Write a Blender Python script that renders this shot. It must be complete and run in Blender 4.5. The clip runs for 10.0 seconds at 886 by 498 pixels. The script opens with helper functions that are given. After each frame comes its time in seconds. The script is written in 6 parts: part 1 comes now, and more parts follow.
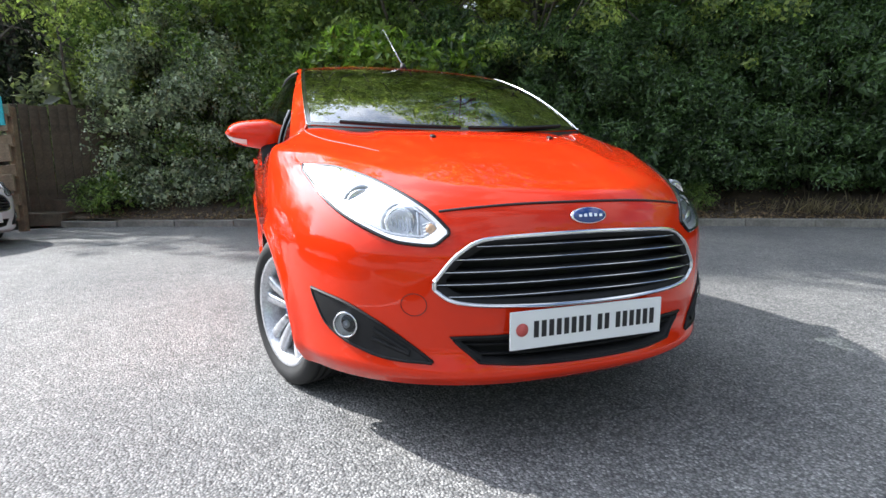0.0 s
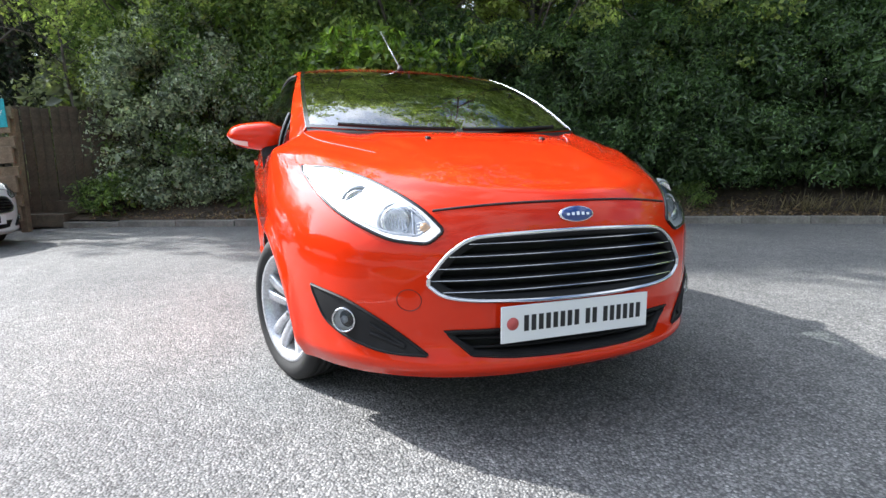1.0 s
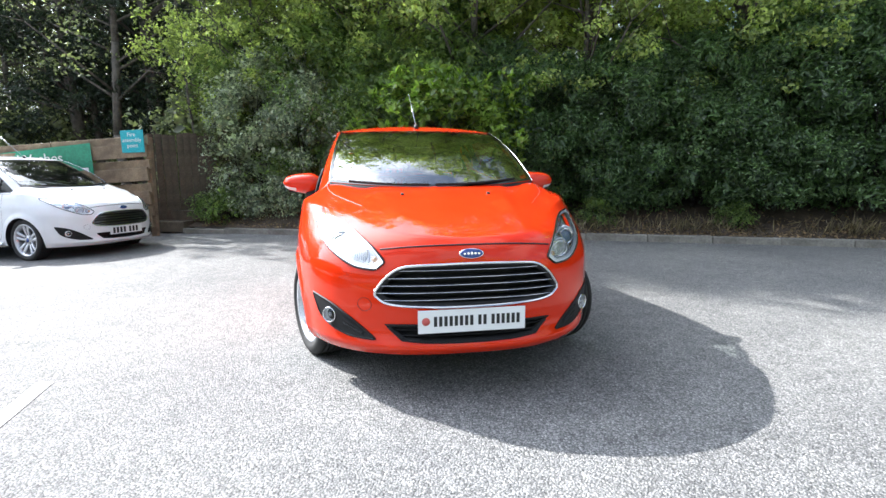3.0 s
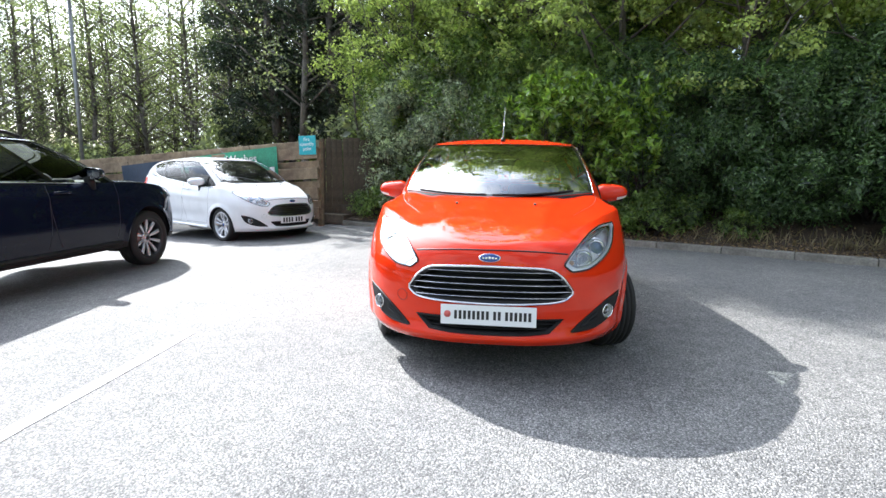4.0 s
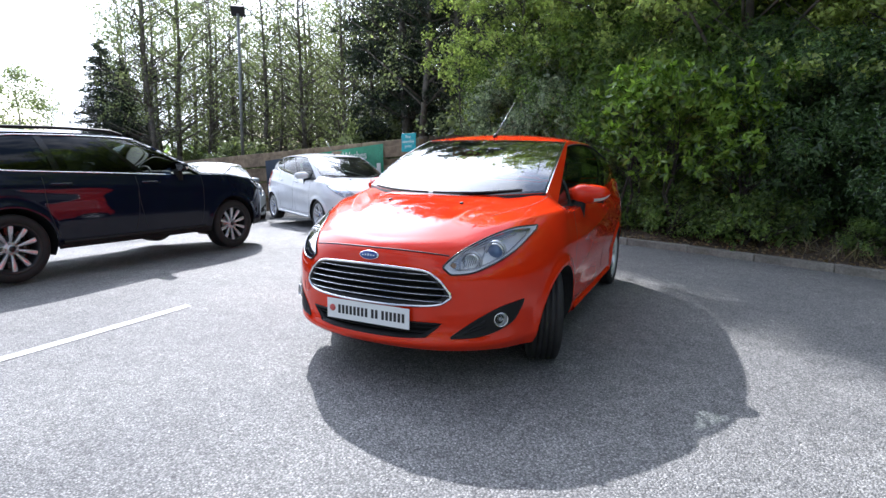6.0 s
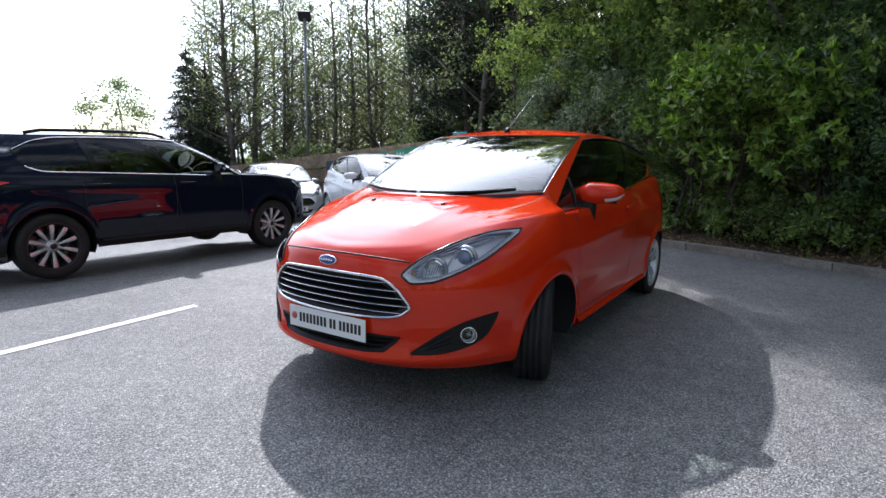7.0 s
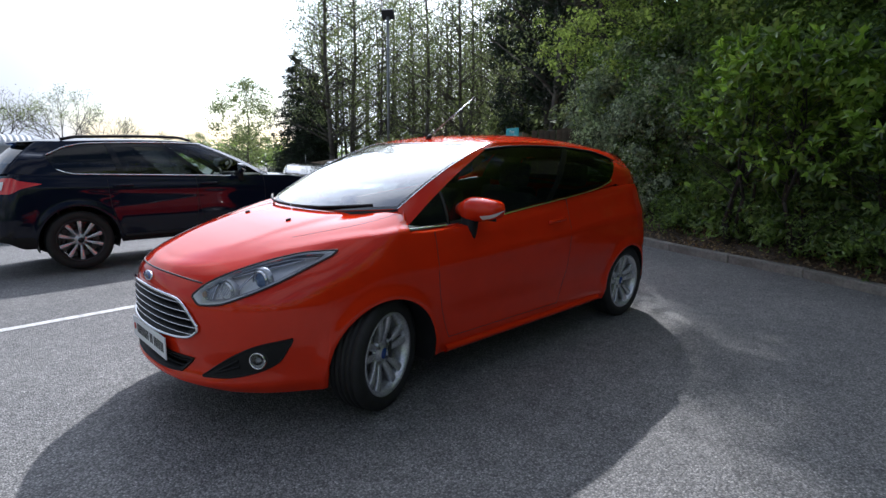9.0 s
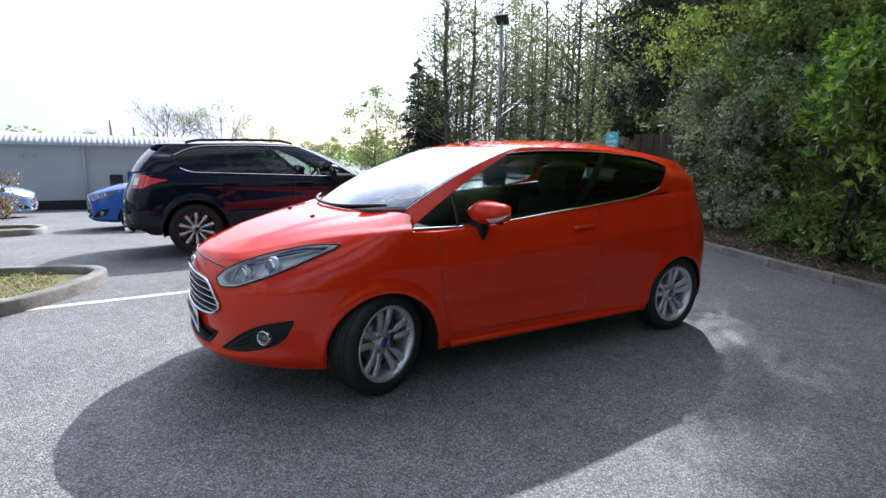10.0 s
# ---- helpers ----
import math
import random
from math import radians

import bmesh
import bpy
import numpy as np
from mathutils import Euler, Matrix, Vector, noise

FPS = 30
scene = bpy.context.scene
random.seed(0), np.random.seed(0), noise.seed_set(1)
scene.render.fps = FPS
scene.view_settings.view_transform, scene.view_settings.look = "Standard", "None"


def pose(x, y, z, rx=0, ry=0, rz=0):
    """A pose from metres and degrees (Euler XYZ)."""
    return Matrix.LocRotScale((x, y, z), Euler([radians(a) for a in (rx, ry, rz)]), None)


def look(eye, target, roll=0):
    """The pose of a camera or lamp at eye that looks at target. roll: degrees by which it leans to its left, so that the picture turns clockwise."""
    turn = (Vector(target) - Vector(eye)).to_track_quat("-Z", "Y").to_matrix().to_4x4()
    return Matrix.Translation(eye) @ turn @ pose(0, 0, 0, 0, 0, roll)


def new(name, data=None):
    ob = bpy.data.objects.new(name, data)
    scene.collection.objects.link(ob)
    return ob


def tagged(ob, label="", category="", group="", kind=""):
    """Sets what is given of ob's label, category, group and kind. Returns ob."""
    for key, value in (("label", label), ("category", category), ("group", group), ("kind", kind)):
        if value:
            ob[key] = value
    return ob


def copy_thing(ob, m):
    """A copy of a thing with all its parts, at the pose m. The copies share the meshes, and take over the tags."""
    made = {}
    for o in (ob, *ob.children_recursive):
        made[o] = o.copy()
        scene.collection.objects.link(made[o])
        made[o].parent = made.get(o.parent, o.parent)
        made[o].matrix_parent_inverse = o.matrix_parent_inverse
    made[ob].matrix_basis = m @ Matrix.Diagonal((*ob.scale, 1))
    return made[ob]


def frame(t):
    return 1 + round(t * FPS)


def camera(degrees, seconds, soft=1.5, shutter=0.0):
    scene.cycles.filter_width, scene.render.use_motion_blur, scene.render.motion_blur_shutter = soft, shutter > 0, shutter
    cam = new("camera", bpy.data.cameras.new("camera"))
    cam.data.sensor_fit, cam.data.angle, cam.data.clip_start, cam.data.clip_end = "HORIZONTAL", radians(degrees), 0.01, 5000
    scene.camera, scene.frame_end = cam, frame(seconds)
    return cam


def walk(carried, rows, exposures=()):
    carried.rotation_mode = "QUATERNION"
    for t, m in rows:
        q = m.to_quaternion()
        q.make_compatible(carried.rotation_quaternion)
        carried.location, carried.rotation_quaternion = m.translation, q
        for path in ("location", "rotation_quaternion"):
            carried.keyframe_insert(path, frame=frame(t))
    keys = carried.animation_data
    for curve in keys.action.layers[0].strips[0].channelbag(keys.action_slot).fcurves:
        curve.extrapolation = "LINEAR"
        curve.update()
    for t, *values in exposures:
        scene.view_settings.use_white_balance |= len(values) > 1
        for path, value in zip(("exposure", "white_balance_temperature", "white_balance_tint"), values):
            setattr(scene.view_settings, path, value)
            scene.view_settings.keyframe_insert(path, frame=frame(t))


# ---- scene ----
cam = camera(78.4, 10.0)
PATH = [
    (0, (-0.933, -2.181, 0.854), (-0.255, -0.324, 0.55), -0.3),
    (0.5, (-0.934, -2.19, 0.861), (-0.254, -0.334, 0.555), -0.5),
    (1, (-0.938, -2.252, 0.861), (-0.262, -0.396, 0.553), -0.6),
    (1.5, (-0.937, -2.474, 0.895), (-0.275, -0.611, 0.589), -0.8),
    (2, (-0.912, -2.738, 0.967), (-0.268, -0.868, 0.669), -0.9),
    (3.5, (-0.264, -3.58, 1.152), (-0.201, -1.602, 0.864), 0.2),
    (4, (0.134, -3.751, 1.185), (-0.129, -1.79, 0.891), 0.7),
    (4.5, (0.537, -3.755, 1.183), (0.102, -1.825, 0.89), 0.9),
    (5, (0.93, -3.621, 1.191), (0.363, -1.727, 0.888), 1.0),
    (5.5, (1.256, -3.485, 1.183), (0.566, -1.633, 0.878), 1.1),
    (6, (1.567, -3.277, 1.203), (0.73, -1.487, 0.89), 1.3),
    (6.2, (1.655, -3.169, 1.185), (0.746, -1.416, 0.87), 1.3),
    (7.3, (2.021, -2.583, 1.202), (0.902, -0.958, 0.874), 0.9),
    (7.5, (2.107, -2.476, 1.222), (0.964, -0.871, 0.882), 1.1),
    (8, (2.397, -2.206, 1.262), (1.165, -0.668, 0.92), 0.8),
    (8.5, (2.68, -1.903, 1.298), (1.394, -0.412, 0.947), 0.6),
    (9, (2.935, -1.632, 1.333), (1.517, -0.266, 0.98), 0.6),
    (9.5, (3.176, -1.445, 1.366), (1.59, -0.281, 1.006), 0.9),
    (10, (3.452, -1.195, 1.35), (1.759, -0.188, 1.002), 1.1),
]
EXPOSURES = [(t, stops, 6180 if t < 5 else 5920, 10 if t < 5 else 13.5) for t, stops in ((0.0, 1.10), (2.0, 1.32), (3.5, 1.58), (4.5, 1.42), (5.5, 1.18), (6.2, 0.94), (7.5, 0.34), (8.5, 0.06), (9.2, 0.32), (10.0, 0.80))]
walk(cam, [(t, look(eye, target, roll)) for t, eye, target, roll in PATH], EXPOSURES)

# ---- daylight ----
SUN = Vector((-0.91, 0.94, 1.0)).normalized()
world = bpy.data.worlds.new("daylight")
scene.world = world
world.use_nodes = True
wn = world.node_tree.nodes
sky = wn.new("ShaderNodeTexSky")
sky.sky_type = "NISHITA"
sky.sun_disc = False
sky.sun_elevation = math.asin(SUN.z)
sky.sun_rotation = math.atan2(SUN.x, SUN.y)
sky.air_density, sky.dust_density, sky.ozone_density = 1.0, 1.2, 1.0
wn["Background"].inputs[1].default_value = 0.082
direction = wn.new("ShaderNodeTexCoord")
cloud_noise = wn.new("ShaderNodeTexNoise")
cloud_noise.inputs["Scale"].default_value, cloud_noise.inputs["Detail"].default_value, cloud_noise.inputs["Roughness"].default_value = 2.6, 7.0, 0.58
cloud_cover = wn.new("ShaderNodeValToRGB")
cloud_cover.color_ramp.elements[0].position, cloud_cover.color_ramp.elements[1].position = 0.45, 0.58
cloud_mix = wn.new("ShaderNodeMix")
cloud_mix.data_type = "RGBA"
cloud_mix.inputs[7].default_value = (6.2, 6.5, 7.0, 1)
wl = world.node_tree.links
wl.new(direction.outputs["Generated"], cloud_noise.inputs["Vector"])
wl.new(cloud_noise.outputs["Fac"], cloud_cover.inputs[0])
wl.new(sky.outputs[0], cloud_mix.inputs[6])
# thin cloud is brighter towards the sun
toward = wn.new("ShaderNodeVectorMath")
toward.operation = "DOT_PRODUCT"
toward.inputs[1].default_value = SUN
near = wn.new("ShaderNodeMath")
near.operation, near.use_clamp = "MAXIMUM", False
near.inputs[1].default_value = 0.0
steep = wn.new("ShaderNodeMath")
steep.operation = "POWER"
steep.inputs[1].default_value = 6.0
gain = wn.new("ShaderNodeMath")
gain.operation = "MULTIPLY_ADD"
gain.inputs[1].default_value, gain.inputs[2].default_value = 7.5, 1.0
bright = wn.new("ShaderNodeVectorMath")
bright.operation = "SCALE"
wl.new(direction.outputs["Generated"], toward.inputs[0])
wl.new(toward.outputs["Value"], near.inputs[0])
wl.new(near.outputs[0], steep.inputs[0])
wl.new(steep.outputs[0], gain.inputs[0])
veil = wn.new("ShaderNodeMath")
veil.operation, veil.use_clamp = "MULTIPLY_ADD", True
veil.inputs[1].default_value = 1.2
wl.new(steep.outputs[0], veil.inputs[0])
wl.new(cloud_cover.outputs[0], veil.inputs[2])
wl.new(veil.outputs[0], cloud_mix.inputs[0])
wl.new(cloud_mix.outputs[2], bright.inputs[0])
wl.new(gain.outputs[0], bright.inputs["Scale"])
wl.new(bright.outputs[0], wn["Background"].inputs[0])
sun = new("sun", bpy.data.lights.new("sun", "SUN"))
sun.data.energy, sun.data.angle, sun.data.color = 5.0, radians(0.55), (1.0, 0.965, 0.91)
sun.matrix_world = look(SUN * 40, (0, 0, 0))

# ---- materials ----
def mat(name, color=(0.5, 0.5, 0.5), rough=0.5, metal=0.0, spec=0.5, coat=0.0):
    m = bpy.data.materials.new(name)
    m.use_nodes = True
    b = m.node_tree.nodes["Principled BSDF"]
    b.inputs["Base Color"].default_value = (*color, 1)
    b.inputs["Roughness"].default_value = rough
    b.inputs["Metallic"].default_value = metal
    b.inputs["Specular IOR Level"].default_value = spec
    b.inputs["Coat Weight"].default_value = coat
    b.inputs["Coat Roughness"].default_value = 0.03
    return m


def node(m, kind, **values):
    n = m.node_tree.nodes.new(kind)
    for k, v in values.items():
        n.inputs[k.replace("_", " ")].default_value = v
    return n


def link(m, a, b):
    m.node_tree.links.new(a, b)


def noise_tex(m, scale, detail=4.0, rough=0.6):
    tc = m.node_tree.nodes.new("ShaderNodeTexCoord")
    n = node(m, "ShaderNodeTexNoise", Scale=scale, Detail=detail, Roughness=rough)
    link(m, tc.outputs["Object"], n.inputs["Vector"])
    return n.outputs["Fac"]


def ramp(m, fac, stops):
    r = m.node_tree.nodes.new("ShaderNodeValToRGB")
    e = r.color_ramp.elements
    while len(e) < len(stops):
        e.new(0.5)
    for el, (p, c) in zip(e, stops):
        el.position, el.color = p, (*c, 1)
    link(m, fac, r.inputs[0])
    return r.outputs[0]


def mix(m, a, b, fac, how="MIX"):
    n = m.node_tree.nodes.new("ShaderNodeMix")
    n.data_type, n.blend_type = "RGBA", how
    for v, i in ((fac, 0), (a, 6), (b, 7)):
        if isinstance(v, (int, float)):
            n.inputs[i].default_value = v
        elif isinstance(v, tuple):
            n.inputs[i].default_value = (*v, 1)
        else:
            link(m, v, n.inputs[i])
    return n.outputs[2]


def to(m, sock, name):
    link(m, sock, m.node_tree.nodes["Principled BSDF"].inputs[name])


def bump(m, height, strength, dist):
    b = node(m, "ShaderNodeBump", Strength=strength, Distance=dist)
    link(m, height, b.inputs["Height"])
    to(m, b.outputs[0], "Normal")


def mottled(name, dark, light, scale, rough=0.7, relief=0.3, dist=0.01, fine=None, **more):
    """Two scales of noise between two colours, with relief."""
    m = mat(name, light, rough, **more)
    a = noise_tex(m, scale)
    b = noise_tex(m, fine or scale * 12, 6.0, 0.7)
    c = ramp(m, a, [(0.3, dark), (0.7, light)])
    g = ramp(m, b, [(0.25, (0.55, 0.55, 0.55)), (0.75, (1.25, 1.25, 1.25))])
    to(m, mix(m, c, g, 1.0, "MULTIPLY"), "Base Color")
    bump(m, b, relief, dist)
    return m


def asphalt_material():
    m = mat("worn_asphalt", (0.2, 0.2, 0.2), 0.78, spec=0.4)
    tc = m.node_tree.nodes.new("ShaderNodeTexCoord")
    v = node(m, "ShaderNodeTexVoronoi", Scale=120.0)
    link(m, tc.outputs["Object"], v.inputs["Vector"])
    stones = ramp(m, v.outputs["Color"], [(0.0, (0.10, 0.10, 0.101)), (0.4, (0.20, 0.20, 0.199)), (0.75, (0.32, 0.316, 0.308)), (1.0, (0.52, 0.512, 0.495))])
    gaps = ramp(m, v.outputs["Distance"], [(0.25, (1, 1, 1)), (0.75, (0.45, 0.45, 0.45))])
    c = mix(m, stones, gaps, 1.0, "MULTIPLY")
    patches = ramp(m, noise_tex(m, 0.55, 5.0), [(0.3, (0.74, 0.74, 0.755)), (0.7, (1.11, 1.10, 1.075))])
    c = mix(m, c, patches, 1.0, "MULTIPLY")
    stain = ramp(m, noise_tex(m, 7.0, 6.0, 0.7), [(0.35, (0.8, 0.8, 0.8)), (0.6, (1.1, 1.1, 1.1))])
    c = mix(m, c, stain, 0.8, "MULTIPLY")
    to(m, c, "Base Color")
    bump(m, v.outputs["Distance"], 0.8, -0.007)
    return m


def paint_material(name, color, metal=0.0):
    m = mat(name, color, 0.55, metal, 0.0, 1.0)
    m.node_tree.nodes["Principled BSDF"].inputs["Coat IOR"].default_value = 1.45
    m.node_tree.nodes["Principled BSDF"].inputs["Coat Roughness"].default_value = 0.015
    n = noise_tex(m, 3.0, 3.0)
    lo, hi = tuple(c * 0.94 for c in color), tuple(min(1, c * 1.05) for c in color)
    to(m, ramp(m, n, [(0.3, lo), (0.7, hi)]), "Base Color")
    return m


def leaf_material(name, dark, light, through_it=0.35, rough=0.45):
    """Leaves that differ one from another and let some light through."""
    m = mat(name, light, rough, spec=0.7)
    g = m.node_tree.nodes.new("ShaderNodeNewGeometry")
    c = ramp(m, g.outputs["Random Per Island"], [(0.0, dark), (0.75, light), (1.0, tuple(min(1, x * 1.35) for x in light))])
    patch = ramp(m, noise_tex(m, 1.3, 3.0), [(0.3, (0.7, 0.72, 0.7)), (0.7, (1.2, 1.18, 1.1))])
    c = mix(m, c, patch, 1.0, "MULTIPLY")
    to(m, c, "Base Color")
    t = m.node_tree.nodes.new("ShaderNodeBsdfTranslucent")
    link(m, mix(m, c, (1.35, 1.45, 0.8), 1.0, "MULTIPLY"), t.inputs[0])
    s = m.node_tree.nodes.new("ShaderNodeMixShader")
    s.inputs[0].default_value = through_it
    link(m, m.node_tree.nodes["Principled BSDF"].outputs[0], s.inputs[1])
    link(m, t.outputs[0], s.inputs[2])
    link(m, s.outputs[0], m.node_tree.nodes["Material Output"].inputs[0])
    return m


def glass_material(name, tint, gloss=1.0):
    """A thin pane: it lets tinted light through and reflects by Fresnel."""
    m = bpy.data.materials.new(name)
    m.use_nodes = True
    nt = m.node_tree
    nt.nodes.remove(nt.nodes["Principled BSDF"])
    tr = nt.nodes.new("ShaderNodeBsdfTransparent")
    tr.inputs[0].default_value = (*tint, 1)
    gl = nt.nodes.new("ShaderNodeBsdfGlossy")
    gl.inputs["Roughness"].default_value = 0.015
    fr = nt.nodes.new("ShaderNodeFresnel")
    fr.inputs[0].default_value = 1.52
    ml = nt.nodes.new("ShaderNodeMath")
    ml.operation, ml.use_clamp = "MULTIPLY", True
    ml.inputs[1].default_value = gloss
    ms = nt.nodes.new("ShaderNodeMixShader")
    nt.links.new(fr.outputs[0], ml.inputs[0])
    nt.links.new(ml.outputs[0], ms.inputs[0])
    nt.links.new(tr.outputs[0], ms.inputs[1])
    nt.links.new(gl.outputs[0], ms.inputs[2])
    nt.links.new(ms.outputs[0], nt.nodes["Material Output"].inputs[0])
    return m


ASPHALT = asphalt_material()
KERB_STONE = mottled("kerb_concrete", (0.14, 0.13, 0.112), (0.30, 0.285, 0.25), 3.0, 0.85, 0.4, 0.006)
SOIL = mottled("leaf_litter_soil", (0.045, 0.032, 0.022), (0.135, 0.10, 0.068), 2.5, 0.95, 0.8, 0.03)
GRASS_SOIL = mottled("mossy_soil", (0.10, 0.085, 0.04), (0.20, 0.19, 0.07), 3.5, 0.95, 0.8, 0.02)
LINE_PAINT = mottled("worn_line_paint", (0.34, 0.34, 0.335), (0.80, 0.80, 0.78), 9.0, 0.8, 0.3, 0.004)
RED_PAINT = paint_material("red_paint", (0.68, 0.030, 0.0045))
WHITE_PAINT = paint_material("white_paint", (0.80, 0.81, 0.83))
NAVY_PAINT = paint_material("navy_paint", (0.0055, 0.008, 0.020), metal=0.0)
NAVY_PAINT.node_tree.nodes["Principled BSDF"].inputs["Coat IOR"].default_value = 1.36
SILVER_PAINT = paint_material("silver_paint", (0.45, 0.47, 0.50), metal=0.6)
BLACK_PAINT = paint_material("black_paint", (0.015, 0.015, 0.017))
BLUE_PAINT = paint_material("blue_paint", (0.02, 0.10, 0.42))
PALE_BLUE_PAINT = paint_material("pale_blue_paint", (0.22, 0.32, 0.50), metal=0.4)
BLACK_PLASTIC = mottled("black_plastic", (0.008, 0.008, 0.009), (0.016, 0.016, 0.017), 20.0, 0.6, 0.15, 0.001, spec=0.3)
GLOSS_BLACK = mat("gloss_black", (0.01, 0.01, 0.01), 0.15)
RUBBER = mottled("tyre_rubber", (0.009, 0.009, 0.009), (0.020, 0.0195, 0.019), 12.0, 0.75, 0.2, 0.002)
CHROME = mat("chrome", (0.82, 0.83, 0.85), 0.08, 1.0)
ALLOY = mottled("silver_alloy", (0.62, 0.63, 0.66), (0.74, 0.75, 0.78), 8.0, 0.25, 0.05, 0.001, metal=0.6)
DARK_ALLOY = mat("dark_alloy", (0.03, 0.03, 0.032), 0.35, 0.5)
BRAKE_STEEL = mat("brake_steel", (0.25, 0.24, 0.23), 0.4, 1.0)
LAMP_SILVER = mat("lamp_reflector", (0.93, 0.94, 0.96), 0.2, 0.1)
LAMP_GREY = mat("lamp_bezel", (0.48, 0.50, 0.54), 0.22, 0.5)
CLEAR_GLASS = glass_material("clear_lens", (0.97, 0.98, 0.99), 1.5)
LENS_GLASS = glass_material("projector_lens", (0.45, 0.55, 0.70), 1.5)
WINDSCREEN_GLASS = glass_material("windscreen_glass", (0.66, 0.76, 0.72), 2.6)
SIDE_GLASS = glass_material("side_glass", (0.58, 0.66, 0.63), 1.2)
QUARTER_GLASS = glass_material("quarter_glass", (0.30, 0.34, 0.33), 1.4)
PRIVACY_GLASS = glass_material("privacy_glass", (0.05, 0.055, 0.06), 1.2)
CABIN = mottled("cabin_trim", (0.02, 0.02, 0.022), (0.05, 0.05, 0.052), 14.0, 0.8, 0.2, 0.002)
SEAT_CLOTH = mottled("seat_cloth", (0.02, 0.02, 0.022), (0.05, 0.05, 0.055), 30.0, 0.95, 0.3, 0.003)
PLATE_WHITE = mat("plate_white", (0.80, 0.81, 0.82), 0.3)
INK = mat("black_ink", (0.012, 0.012, 0.015), 0.5)
BADGE_BLUE = mat("badge_blue", (0.015, 0.05, 0.22), 0.15, coat=1.0)
ROUNDEL_RED = mat("roundel_red", (0.55, 0.10, 0.09), 0.4)
AMBER = mat("amber_lens", (0.75, 0.25, 0.03), 0.15, coat=1.0)
TAIL_RED = mat("tail_lens_red", (0.75, 0.03, 0.015), 0.12, coat=1.0)
MIRROR = mat("mirror_glass", (0.85, 0.87, 0.9), 0.02, 1.0)
LENS_BLUE = mat("blue_lens", (0.16, 0.24, 0.40), 0.05, coat=1.0)
AMBER_DULL = mat("dull_amber", (0.45, 0.28, 0.16), 0.3)
LED_WHITE = mat("white_lens", (0.82, 0.82, 0.80), 0.15, coat=1.0)


# ---- mesh helpers ----
def thing(name, label, category, m=None, group="", kind=""):
    ob = new(name)
    ob.empty_display_size = 0.2
    if m is not None:
        ob.matrix_basis = m
    return tagged(ob, label, category, group, kind)


def make_mesh(name, verts, faces, material, smooth=True):
    me = bpy.data.meshes.new(name)
    me.from_pydata([tuple(v) for v in verts], [], [tuple(f) for f in faces])
    me.materials.append(material)
    if smooth:
        me.polygons.foreach_set("use_smooth", [True] * len(me.polygons))
    me.update()
    return me


def mesh_part(name, verts, faces, material, parent, label="", smooth=True):
    ob = new(name, make_mesh(name, verts, faces, material, smooth))
    ob.parent = parent
    return tagged(ob, label)


def part(name, bm, material, parent, label="", smooth=False):
    me = bpy.data.meshes.new(name)
    bmesh.ops.recalc_face_normals(bm, faces=bm.faces)
    bm.to_mesh(me)
    bm.free()
    me.materials.append(material)
    if smooth:
        me.polygons.foreach_set("use_smooth", [True] * len(me.polygons))
    ob = new(name, me)
    ob.parent = parent
    return tagged(ob, label)


def box(bm, sx, sy, sz, m=None, bevel=0.0):
    """A box with its base at z = 0, its edges rounded."""
    start = set(bm.verts)
    bmesh.ops.create_cube(bm, size=1.0, matrix=(m or Matrix()) @ Matrix.Translation((0, 0, sz / 2)) @ Matrix.Diagonal((sx, sy, sz, 1)))
    if bevel:
        own = [v for v in bm.verts if v not in start]
        edges = list({e for v in own for e in v.link_edges})
        bmesh.ops.bevel(bm, geom=edges, offset=bevel, segments=2, affect="EDGES", profile=0.5)
    return bm


def tube(bm, a, b, r0, r1, sides=10):
    a, b = Vector(a), Vector(b)
    d = b - a
    m = Matrix.Translation((a + b) / 2) @ d.to_track_quat("Z", "Y").to_matrix().to_4x4()
    bmesh.ops.create_cone(bm, cap_ends=True, segments=sides, radius1=r0, radius2=r1, depth=d.length, matrix=m)
    return bm


def lathe(profile, sides, axis="x"):
    """Rings of (across, radius) turned round the x axis: vertices and faces."""
    verts, faces = [], []
    n = len(profile)
    for i in range(sides):
        a = 2 * math.pi * i / sides
        for w, r in profile:
            verts.append((w, r * math.cos(a), r * math.sin(a)))
    for i in range(sides):
        j = (i + 1) % sides
        for k in range(n - 1):
            faces.append((i * n + k, j * n + k, j * n + k + 1, i * n + k + 1))
    return verts, faces


def curve_of(points):
    """A smooth function through a few (place, value) pairs."""
    xs, ys = np.array([p[0] for p in points], float), np.array([p[1] for p in points], float)
    d = np.diff(ys) / np.diff(xs)
    m = np.zeros(len(xs))
    m[0], m[-1] = d[0], d[-1]
    for i in range(1, len(xs) - 1):
        m[i] = 0 if d[i - 1] * d[i] <= 0 else 2 * d[i - 1] * d[i] / (d[i - 1] + d[i])

    def value(x):
        if x <= xs[0]:
            return float(ys[0] + m[0] * (x - xs[0]))
        if x >= xs[-1]:
            return float(ys[-1] + m[-1] * (x - xs[-1]))
        i = int(np.searchsorted(xs, x)) - 1
        h = xs[i + 1] - xs[i]
        t = (x - xs[i]) / h
        return float((1 + 2 * t) * (1 - t) ** 2 * ys[i] + t * (1 - t) ** 2 * h * m[i] + t * t * (3 - 2 * t) * ys[i + 1] + t * t * (t - 1) * h * m[i + 1])
    return value


def ground_z(x, y):
    """The car park falls away gently to one side."""
    s = -(x + 3.4) / 0.8
    return -0.06 * 0.8 * (math.log1p(math.exp(s)) if s < 30 else s)


